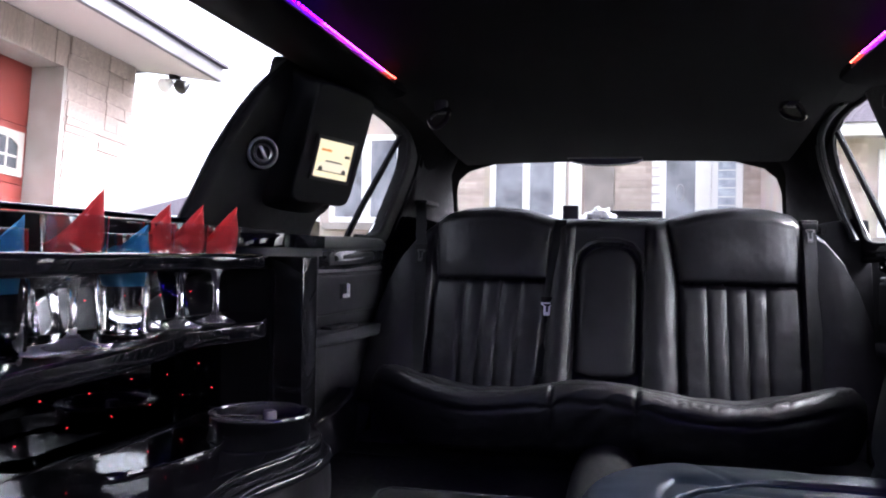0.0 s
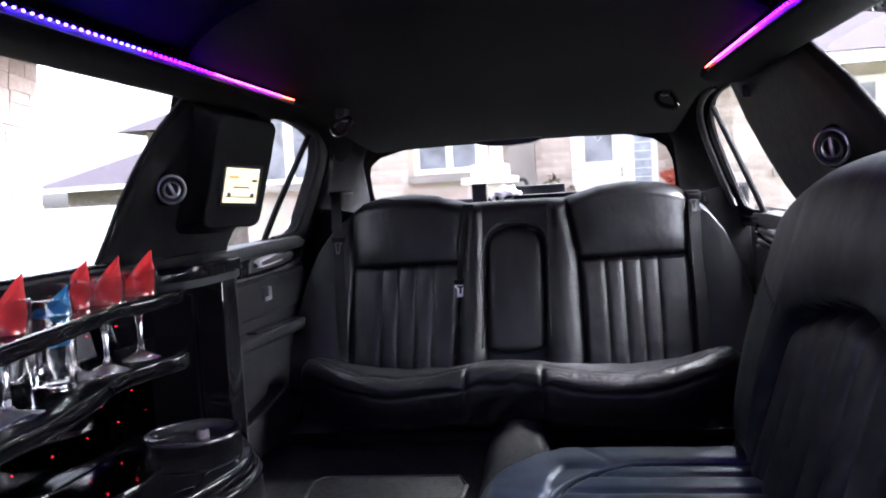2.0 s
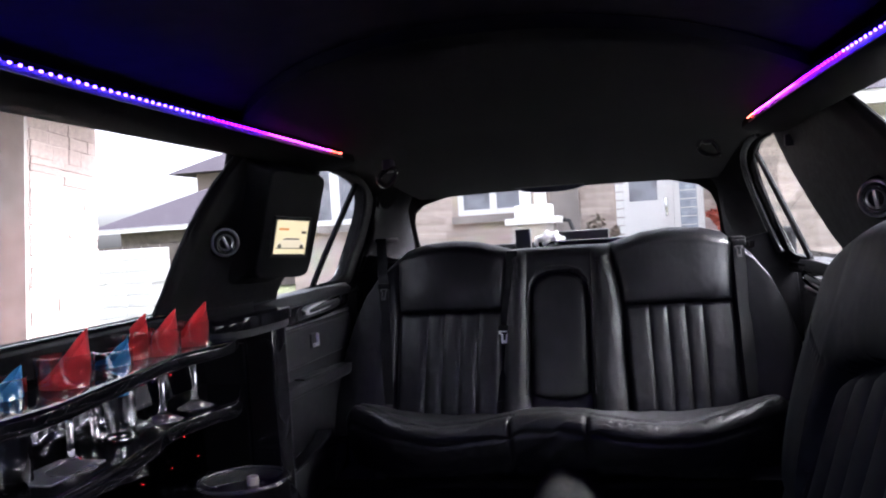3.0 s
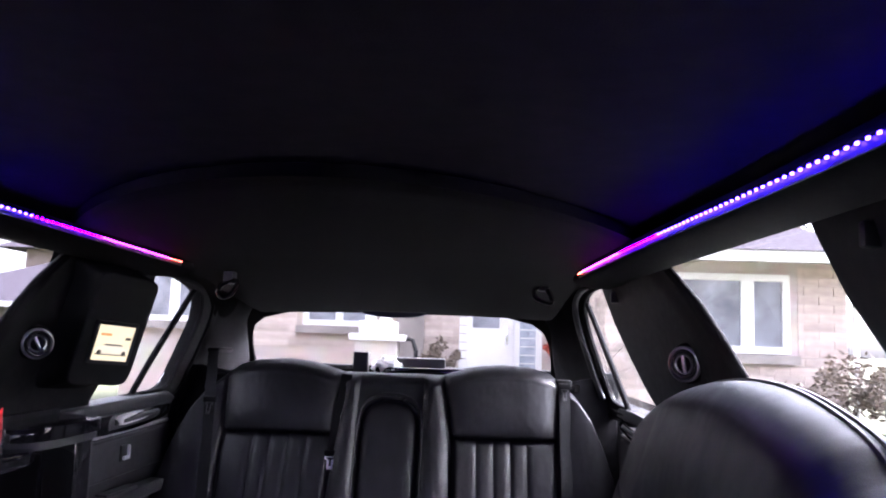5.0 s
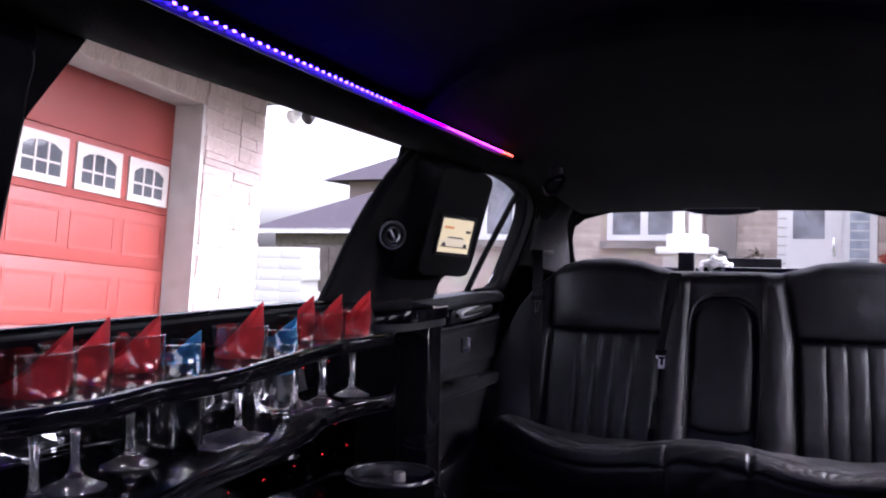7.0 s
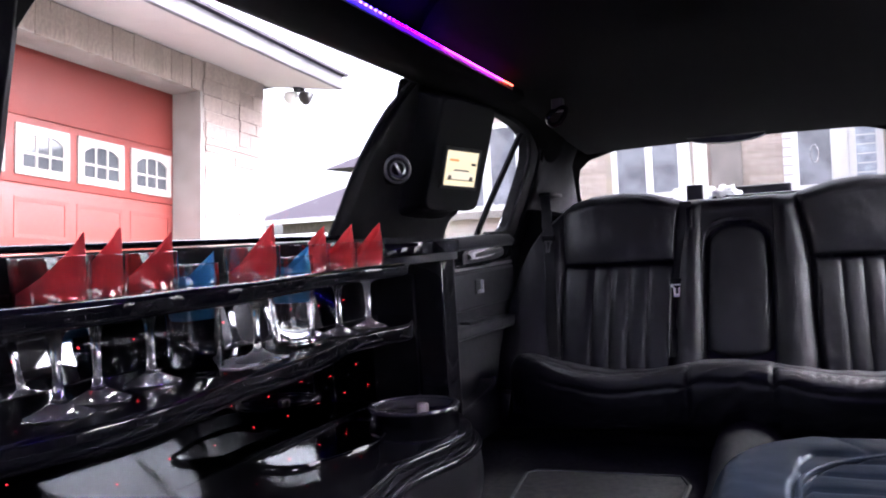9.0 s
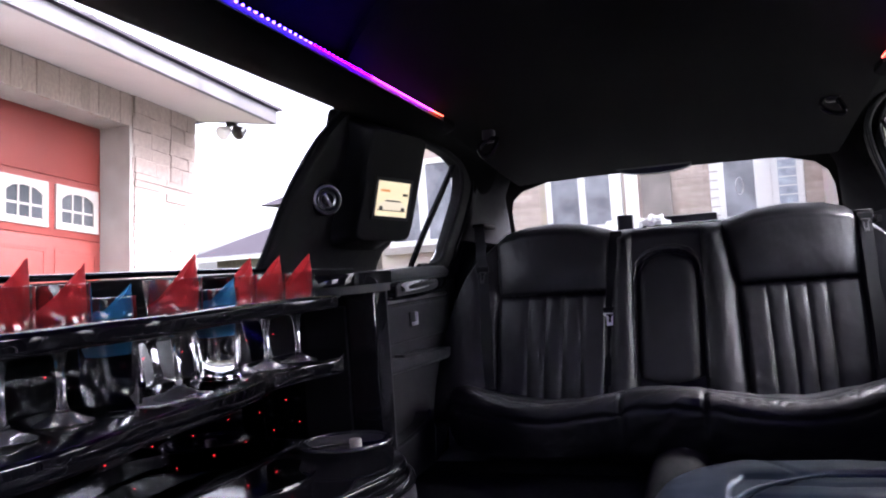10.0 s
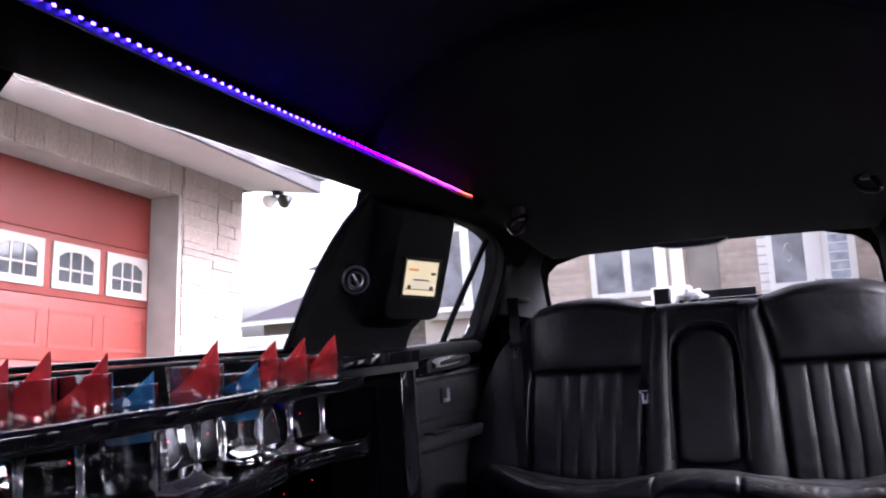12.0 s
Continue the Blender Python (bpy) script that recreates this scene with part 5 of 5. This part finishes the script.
for y0, y1 in cols:
    z0, z1 = 1.265, 1.605
    arch_o = [(y0, z0), (y1, z0), (y1, z1), ((y0 + y1) / 2 + 0.15, z1), ((y0 + y1) / 2, z1), ((y0 + y1) / 2 - 0.15, z1), (y0, z1), (y0, (z0 + z1) / 2)]
    a0, a1 = y0 + 0.055, y1 - 0.055
    mid = (a0 + a1) / 2
    arch_i = [(a0, z0 + 0.055), (a1, z0 + 0.055), (a1, z1 - 0.105), (mid + 0.10, z1 - 0.066), (mid, z1 - 0.055), (mid - 0.10, z1 - 0.066), (a0, z1 - 0.105), (a0, (z0 + z1) / 2 - 0.03)]
    w = part("window_frame", frame_ring(arch_o, arch_i, lambda y, z, d: (DX + d, y, z), 0.016, 0.0), OFF_WHITE, door, "white arched window frame", smooth=0)
    part("pane", slab(arch_i, lambda y, z, d: (DX + d, y, z), 0.008, 0.001), DARK_GLASS, w, smooth=0)
    for k in (1, 2):
        yk = a0 + (a1 - a0) * k / 3
        part("muntin", box(DX + 0.006, DX + 0.014, yk - 0.008, yk + 0.008, z0 + 0.05, z1 - 0.06), OFF_WHITE, w, smooth=0)
    part("muntin", box(DX + 0.006, DX + 0.0135, a0, a1, (z0 + z1) / 2 - 0.03, (z0 + z1) / 2 - 0.014), OFF_WHITE, w, smooth=0)
flood = thing("flood_light", (-3.88, 6.02, 2.285), "twin round flood light under the eaves", "flood light")
part("bracket", box(-3.92, -3.84, 5.98, 6.06, 2.235, 2.285, 0.006), PLASTIC, flood)
for dx, dy, mt in ((-0.06, -0.03, WHITE_PAINT), (0.05, 0.05, PLASTIC)):
    part("lamp_head", lathe([(0, 0.06), (0.03, 0.055), (0.045, 0.02), (0.066, -0.035), (0.062, -0.05), (0.04, -0.062), (0, -0.066)], 24, m=Matrix.Translation((-3.88 + dx, 6.02 + dy, 2.19)) @ pose(0, 0, 0, -60, 25, 0)), mt, flood)

# stones of the pier: uneven courses
random.seed(4)
stone_src = []
for k in range(6):
    b = bmesh.new()
    bmesh.ops.create_cube(b, size=1)
    bmesh.ops.bevel(b, geom=b.edges[:], offset=0.06, segments=1, affect="EDGES")
    for v in b.verts:
        v.co.x += 0.16 * noise.noise(v.co * 3 + Vector((k * 7, 0, 0)))
        v.co.y += 0.04 * noise.noise(v.co * 4 + Vector((k * 5, 2, 0)))
        v.co.z += 0.07 * noise.noise(v.co * 4 + Vector((k * 3, 5, 0)))
    me = bpy.data.meshes.new("stone")
    b.to_mesh(me)
    b.free()
    me.materials.append(STONE)
    stone_src.append(me)
z = GROUND - 0.25
while z < 2.37:
    h = min(random.choice([0.055, 0.07, 0.085, 0.10] if z < 1.75 else [0.10, 0.13, 0.16]), 2.386 - z)
    if 2.386 - z - h < 0.05:
        h = 2.386 - z
    y = 5.09
    while y < 5.89:
        w = random.uniform(0.20, 0.46) if z < 1.75 else random.uniform(0.11, 0.26)
        if y + w > 5.80:
            w = 5.90 - y
        o = new("stone", random.choice(stone_src))
        o.parent = pier
        o.matrix_parent_inverse = pier.matrix_world.inverted()
        o.location = (GX - 0.03 + random.uniform(-0.008, 0.010), y + w / 2, z + h / 2)
        o.scale = (0.06, w - 0.002, h - 0.001)
        y += w
    # return of the pier facing the door
    o = new("stone", random.choice(stone_src))
    o.parent = pier
    o.matrix_parent_inverse = pier.matrix_world.inverted()
    o.location = (GX - 0.075, 5.095, z + h / 2)
    o.scale = (0.13, 0.035, h - 0.005)
    z += h
# upright stones over the door
y = 2.45
while y < 5.08:
    w = random.uniform(0.085, 0.125)
    o = new("stone", random.choice(stone_src))
    o.parent = pier
    o.matrix_parent_inverse = pier.matrix_world.inverted()
    o.location = (GX - 0.035 + random.uniform(-0.004, 0.004), y + w / 2, 2.2575)
    o.scale = (0.04, w - 0.0005, 0.250)
    y += w
# the house stands level, the car on the sloping drive does not
tilt = Matrix.Translation((0, 5.17, 1.606)) @ Matrix.Rotation(radians(-5.0), 4, "X") @ Matrix.Translation((0, -5.2, -1.6))
garage.matrix_world = tilt @ garage.matrix_world


def wall_window(parent, f, x0, x1, z0, z1, panes, sill=True):
    """A white window with panes in a facade; f maps (x, z, depth)."""
    w = part("window", frame_ring([(x0, z0), (x1, z0), (x1, z1), (x0, z1)], [(x0 + 0.07, z0 + 0.07), (x1 - 0.07, z0 + 0.07), (x1 - 0.07, z1 - 0.07), (x0 + 0.07, z1 - 0.07)], f, 0.04, -0.02), WHITE_PAINT, parent, "white framed window", smooth=0)
    prev = x0 + 0.07
    for a, b in panes:
        if a - prev > 0.02:
            part("mullion", slab([(prev, z0 + 0.06), (a, z0 + 0.06), (a, z1 - 0.06), (prev, z1 - 0.06)], f, 0.036, -0.01), WHITE_PAINT, w, smooth=0)
        part("pane", slab([(a, z0 + 0.06), (b, z0 + 0.06), (b, z1 - 0.06), (a, z1 - 0.06)], f, 0.008, 0.0), HOUSE_GLASS, w, smooth=0)
        prev = b
    if sill:
        part("sill", slab([(x0 - 0.08, z0 - 0.10), (x1 + 0.08, z0 - 0.10), (x1 + 0.08, z0 - 0.01), (x0 - 0.08, z0 - 0.01)], f, 0.10, -0.02), CONCRETE, w, smooth=0)
    return w


brick_me = bpy.data.meshes.new("brick")
b = box(-0.5, 0.5, -0.5, 0.5, -0.5, 0.5, 0.03, 1)
b.to_mesh(brick_me)
b.free()
brick_me.materials.append(BRICK_PIECE)


def brick_face(wall, face_y, x0, x1, z0, z1, holes):
    """Bricks in running bond, each a little proud of the mortar, left out at the openings."""
    bpy.context.view_layer.update()
    row, z = 0, z0
    while z < z1 - 0.03:
        x = x0 - (0.15 if row % 2 else 0.0)
        while x < x1:
            a, c = max(x, x0), min(x + 0.292, x1)
            for h0, h1, g0, g1 in holes:
                if z + 0.082 > g0 and z < g1:
                    if h0 <= a and c <= h1:
                        c = a
                    elif a < h0 < c:
                        c = h0
                    elif a < h1 < c:
                        a = h1
            if c - a > 0.03:
                o = new("brick", brick_me)
                o.parent = wall
                o.matrix_parent_inverse = wall.matrix_world.inverted()
                o.location = ((a + c) / 2, face_y - 0.001 + random.uniform(-0.002, 0.002), z + 0.041)
                o.scale = (c - a, 0.018, 0.082)
            x += 0.30
        z += 0.09
        row += 1


# house behind the car
house = thing("brick_house", (-1, 10, GROUND), "buff brick house with white windows, porch columns and front door", "house")
HB = lambda x, z, d: (x, 10.0 - d, z)
wall = part("wall", box(-4.2, 1.95, 10.0, 16.0, GROUND, 3.3), BRICK, house, smooth=0)
brick_face(wall, 10.0, -2.65, 1.94, 0.90, 2.34, ((-1.96, -0.88, 1.06, 2.33), (-0.69, -0.32, 0.2, 3.2), (0.11, 1.17, 0.2, 2.6)))
part("roof", slab([(9.2, 3.25), (9.2, 3.33), (13.0, 5.2), (16.8, 3.33), (16.8, 3.25)], lambda y, z, d: (d, y, z), -4.35, 2.6), SHINGLE, house, smooth=0)
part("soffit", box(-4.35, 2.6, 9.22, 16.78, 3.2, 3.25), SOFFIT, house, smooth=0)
wall_window(house, HB, -1.87, -0.97, 1.17, 2.32, ((-1.80, -1.455), (-1.365, -1.04)))
wall_window(house, HB, -4.05, -3.05, 1.17, 2.32, ((-3.97, -3.60), (-3.48, -3.12)))
fd = part("front_door", slab([(0.12, 0.25), (1.16, 0.25), (1.16, 2.5), (0.12, 2.5)], HB, 0.03, -0.05), WHITE_PAINT, house, "white front door with a decorated glass", smooth=0)
part("door_leaf", slab([(0.22, 0.28), (0.80, 0.28), (0.80, 2.4), (0.22, 2.4)], HB, 0.06, 0.03, 0.006), WHITE_PAINT, fd)
part("door_glass", slab([(0.285, 1.20), (0.62, 1.20), (0.62, 2.2), (0.285, 2.2)], HB, 0.066, 0.058), HOUSE_GLASS, fd, smooth=0)
part("glass_ornament", tube([HB(0.45 + 0.045 * math.cos(t), 1.55 + 0.10 * math.sin(t), 0.068) for t in np.linspace(0, 2 * math.pi, 20, endpoint=False)], 0.005, 6, closed=True), CHROME, fd)
part("door_handle", slab([(0.70, 1.0), (0.73, 1.0), (0.73, 1.22), (0.70, 1.22)], HB, 0.09, 0.06, 0.005), CHROME, fd)
part("sidelight", slab([(0.88, 0.6), (1.08, 0.6), (1.08, 2.3), (0.88, 2.3)], HB, 0.034, 0.028), FROSTED, fd, "frosted sidelight", smooth=0)
for k in range(16):
    part("muntin", box(0.88, 1.08, 9.955, 9.966, 0.66 + 0.105 * k, 0.672 + 0.105 * k), WHITE_PAINT, fd, smooth=0)
for k in range(14):
    part("siding_line", box(0.125, 0.215, 9.962, 9.9695, 0.80 + 0.105 * k, 0.812 + 0.105 * k), OFF_WHITE, fd, smooth=0)
porch = part("porch_slab", box(-1.5, 2.0, 8.6, 9.99, GROUND, 0.25, 0.01), CONCRETE, house, smooth=0)
ped = part("pedestal", box(-1.04, -0.56, 8.80, 9.20, GROUND, 1.0, 0.01), BRICK_PALE, house, "pale brick pedestal with a white cap", smooth=0)
part("pedestal_cap", box(-1.10, -0.48, 8.74, 9.26, 1.0, 1.075, 0.012), WHITE_PAINT, house)
part("pedestal_base", box(-1.00, -0.58, 8.82, 9.18, 1.075, 1.22, 0.02), WHITE_PAINT, house)
for x in (-0.88, -0.71):
    part("column", box(x - 0.063, x + 0.063, 8.92, 9.08, 1.215, 3.2, 0.006), WHITE_PAINT, house, "white square porch column")
part("rail_bracket", tube([(-0.47, 9.0, 1.03), (-0.40, 9.0, 1.02), (-0.36, 9.0, 0.9), (-0.36, 9.0, 0.5)], 0.025), PLASTIC, house, "black iron handrail")
part("porch_panel", box(-0.68, -0.33, 9.94, 10.0, 0.25, 3.1), CONCRETE, house, "grey wall panel beside the door", smooth=0)

# wing of the house at the car's side
wing = thing("house_wing", (3.0, 8.0, GROUND), "pale brick house wing with a large white window", "house")
HW = lambda x, z, d: (x, 8.0 - d, z)
wall = part("wall", box(1.36, 4.05, 8.0, 14.0, GROUND, 1.93), BRICK_PALE, wing, smooth=0)
brick_face(wall, 8.0, 1.37, 4.04, 0.42, 1.86, ((2.03, 3.56, 0.88, 1.80),))
wall_window(wing, HW, 2.12, 3.47, 0.99, 1.79, ((2.19, 2.985), (3.115, 3.395)))
part("fascia", box(1.3, 4.50, 7.50, 7.54, 1.86, 1.97, 0.004), WHITE_PAINT, wing, "white gutter board")
part("fascia", box(4.46, 4.50, 7.54, 14.4, 1.86, 1.97, 0.004), WHITE_PAINT, wing)
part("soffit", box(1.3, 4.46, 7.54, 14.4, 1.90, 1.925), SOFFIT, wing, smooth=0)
roof = bmesh.new()
pts = [(1.2, 7.46, 1.97), (4.55, 7.46, 1.97), (4.55, 14.5, 1.97), (1.2, 14.5, 1.97), (1.2, 9.6, 2.72), (3.0, 9.6, 2.72), (3.0, 12.3, 2.72), (1.2, 12.3, 2.72)]
rv = [roof.verts.new(p) for p in pts]
for q4 in ((0, 1, 5, 4), (1, 2, 6, 5), (2, 3, 7, 6), (4, 5, 6, 7), (0, 3, 2, 1), (0, 4, 7, 3)):
    roof.faces.new([rv[i] for i in q4])
part("roof", roof, SHINGLE, wing, "grey shingled hip roof", smooth=0)
part("downpipe", tube([(4.45, 7.56, 1.86), (4.28, 7.75, 1.75), (4.1, 7.93, 1.65), (4.1, 7.93, -0.1)], 0.03), WHITE_PAINT, wing)

# houses, fence and stacked blocks beyond the garage
def hip_roof(x0, x1, y0, y1, z0, z1, inset):
    bm = bmesh.new()
    ym = (y0 + y1) / 2
    v = [bm.verts.new(p) for p in ((x0, y0, z0), (x1, y0, z0), (x1, y1, z0), (x0, y1, z0), (x0 + inset, ym, z1), (x1 - inset, ym, z1))]
    for f in ((0, 1, 5, 4), (1, 2, 5), (2, 3, 4, 5), (3, 0, 4), (3, 2, 1, 0)):
        bm.faces.new([v[i] for i in f])
    return bm


far = thing("far_house", (-9, 24, GROUND), "distant low house with a grey shingled hip roof", "house")
part("wall", box(-13.6, -4.6, 20.0, 27.4, GROUND, 1.66), FENCE_WOOD, far, smooth=0)
part("fascia", box(-14.25, -4.0, 19.46, 19.5, 1.55, 1.68), WHITE_PAINT, far, smooth=0)
part("roof", hip_roof(-14.3, -3.9, 19.44, 28, 1.66, 3.6, 4.2), SHINGLE, far, smooth=0)
far2 = thing("far_house", (-13, 34, GROUND), "distant taller house with a grey hip roof", "house")
part("wall", box(-16.7, -9.0, 30, 38, GROUND, 4.1), MORTAR, far2, smooth=0)
part("roof", hip_roof(-17.6, -8.2, 29.2, 38.8, 4.05, 6.4, 4.4), SHINGLE, far2, smooth=0)
fence = thing("wooden_fence", (-9, 15, GROUND), "dark wooden board fence", "fence")
for k in range(22):
    x = -12.6 + k * 0.22
    part("board", box(x, x + 0.21, 15.0 + 0.015 * (k % 2), 15.03 + 0.015 * (k % 2), GROUND, 1.12 + 0.02 * random.random()), FENCE_WOOD, fence, smooth=0)
part("rail", box(-14.0, -8.3, 15.05, 15.10, 0.9, 1.0), FENCE_WOOD, fence, smooth=0)
stack = thing("block_stack", (-6.4, 10.0, GROUND), "stack of pale stone blocks in the yard", "stone stack")
for r in range(7):
    xx = -7.55 + random.uniform(-0.04, 0.04)
    for c in range(3):
        w = random.uniform(0.35, 0.45)
        part("block", box(xx, xx + w - 0.002, 10.0, 10.5, GROUND + r * 0.165, GROUND + r * 0.165 + 0.164, 0.012, 2), WHITE_PAINT, stack, smooth=40)
        xx += w


def leaf_cloud(centre, size, n, seed, leaf=0.06, flat=0.5):
    """Many small leaves in an uneven clump."""
    rng = random.Random(seed)
    verts, faces = [], []
    blobs = [(Vector((rng.gauss(0, 0.45), rng.gauss(0, 0.45), rng.gauss(0, 0.4))), rng.uniform(0.25, 0.5)) for _ in range(14)]
    for _ in range(n):
        b, r = rng.choice(blobs)
        d = Vector((rng.gauss(0, 1), rng.gauss(0, 1), rng.gauss(0, 1))).normalized() * r * rng.random() ** 0.4
        p = b + d
        p = Vector((p.x * size[0], p.y * size[1], p.z * size[2])) + Vector(centre)
        if p.z < GROUND + 0.02:
            continue
        a = Vector((rng.gauss(0, 1), rng.gauss(0, 1), rng.gauss(0, flat))).normalized() * leaf * rng.uniform(0.6, 1.3)
        c = a.cross(Vector((rng.gauss(0, 1), rng.gauss(0, 1), rng.gauss(0, 1)))).normalized() * leaf * 0.35
        i = len(verts)
        verts += [p - a, p + c, p + a, p - c]
        faces.append((i, i + 1, i + 2, i + 3))
    me = bpy.data.meshes.new("leaves")
    me.from_pydata([tuple(v) for v in verts], [], faces)
    return me


def shrub(centre, size, n, seed, label, material=LEAF, leaf=0.042):
    s = thing("shrub", (centre[0], centre[1], GROUND), label, "shrub", "garden shrubs")
    me = leaf_cloud(centre, size, n, seed, leaf)
    me.materials.append(material)
    o = new("crown", me)
    o.parent = s
    o.matrix_parent_inverse = s.matrix_world.inverted()
    bm = bmesh.new()
    rng = random.Random(seed)
    for _ in range(7):
        tip = (centre[0] + rng.gauss(0, 0.3) * size[0], centre[1] + rng.gauss(0, 0.3) * size[1], centre[2] + rng.uniform(0, 0.3) * size[2])
        tube([(centre[0], centre[1], GROUND - 0.02), ((centre[0] + tip[0]) / 2, (centre[1] + tip[1]) / 2, (GROUND + tip[2]) / 2 + 0.1), tip], 0.012, 5, bm=bm)
    part("stems", bm, BARK, s)


shrub((4.15, 7.2, 0.62), (0.55, 0.5, 0.5), 4200, 1, "twiggy grey-brown shrub beside the house wall")
shrub((5.0, 7.6, 0.85), (0.7, 0.6, 0.6), 4200, 2, "rounded bare shrub in the front garden")
shrub((4.6, 6.4, 0.30), (0.8, 0.6, 0.35), 2600, 3, "low brownish shrub in the front garden", GRASS)
shrub((3.3, 7.55, 0.35), (0.5, 0.25, 0.4), 1500, 4, "small shrub under the window")
shrub((-0.12, 9.3, 0.72), (0.22, 0.2, 0.22), 700, 5, "dry potted shrub on the porch", LEAF, 0.05)
shrub((1.35, 9.4, 0.92), (0.15, 0.15, 0.15), 700, 6, "red flowering plant by the front door", TERRACOTTA, 0.05)


def conifer(x, y, h, r, seed):
    t = thing("conifer_tree", (x, y, GROUND), "tall dark green conifer behind the house", "tree")
    rng = random.Random(seed)
    trunk = lathe([(r * 0.10, 0), (r * 0.07, h * 0.5), (0.01, h)], 10, at=(x, y, GROUND))
    part("trunk", trunk, BARK, t)
    verts, faces = [], []
    limbs = bmesh.new()
    for k in range(70):
        f = k / 70
        z = GROUND + h * (0.12 + 0.86 * f)
        a = k * 2.4 + rng.uniform(-0.3, 0.3)
        ln = r * (1 - f) ** 0.8 * rng.uniform(0.7, 1.15) + 0.12
        tip = Vector((x + ln * math.cos(a), y + ln * math.sin(a), z - 0.18 * ln + 0.1))
        base = Vector((x, y, z))
        tube([base, (base + tip) / 2 + Vector((0, 0, 0.05 * ln)), tip], 0.02 * (1.2 - f), 4, bm=limbs)
        for _ in range(70):
            s = rng.random() ** 0.7
            p = base.lerp(tip, s) + Vector((rng.gauss(0, 0.13), rng.gauss(0, 0.13), rng.gauss(0, 0.07) - 0.05)) * (0.5 + ln * 0.35)
            d = Vector((rng.gauss(0, 1), rng.gauss(0, 1), rng.gauss(-0.3, 0.6))).normalized() * rng.uniform(0.12, 0.26)
            c = d.cross(Vector((rng.gauss(0, 1), rng.gauss(0, 1), 1))).normalized() * 0.045
            i = len(verts)
            verts += [tuple(p - d * 0.3), tuple(p + c), tuple(p + d), tuple(p - c)]
            faces.append((i, i + 1, i + 2, i + 3))
    part("limbs", limbs, BARK, t)
    me = bpy.data.meshes.new("crown")
    me.from_pydata(verts, [], faces)
    me.materials.append(NEEDLE)
    o = new("crown", me)
    o.parent = t
    o.matrix_parent_inverse = t.matrix_world.inverted()


conifer(6.3, 17.5, 7.6, 1.9, 3)
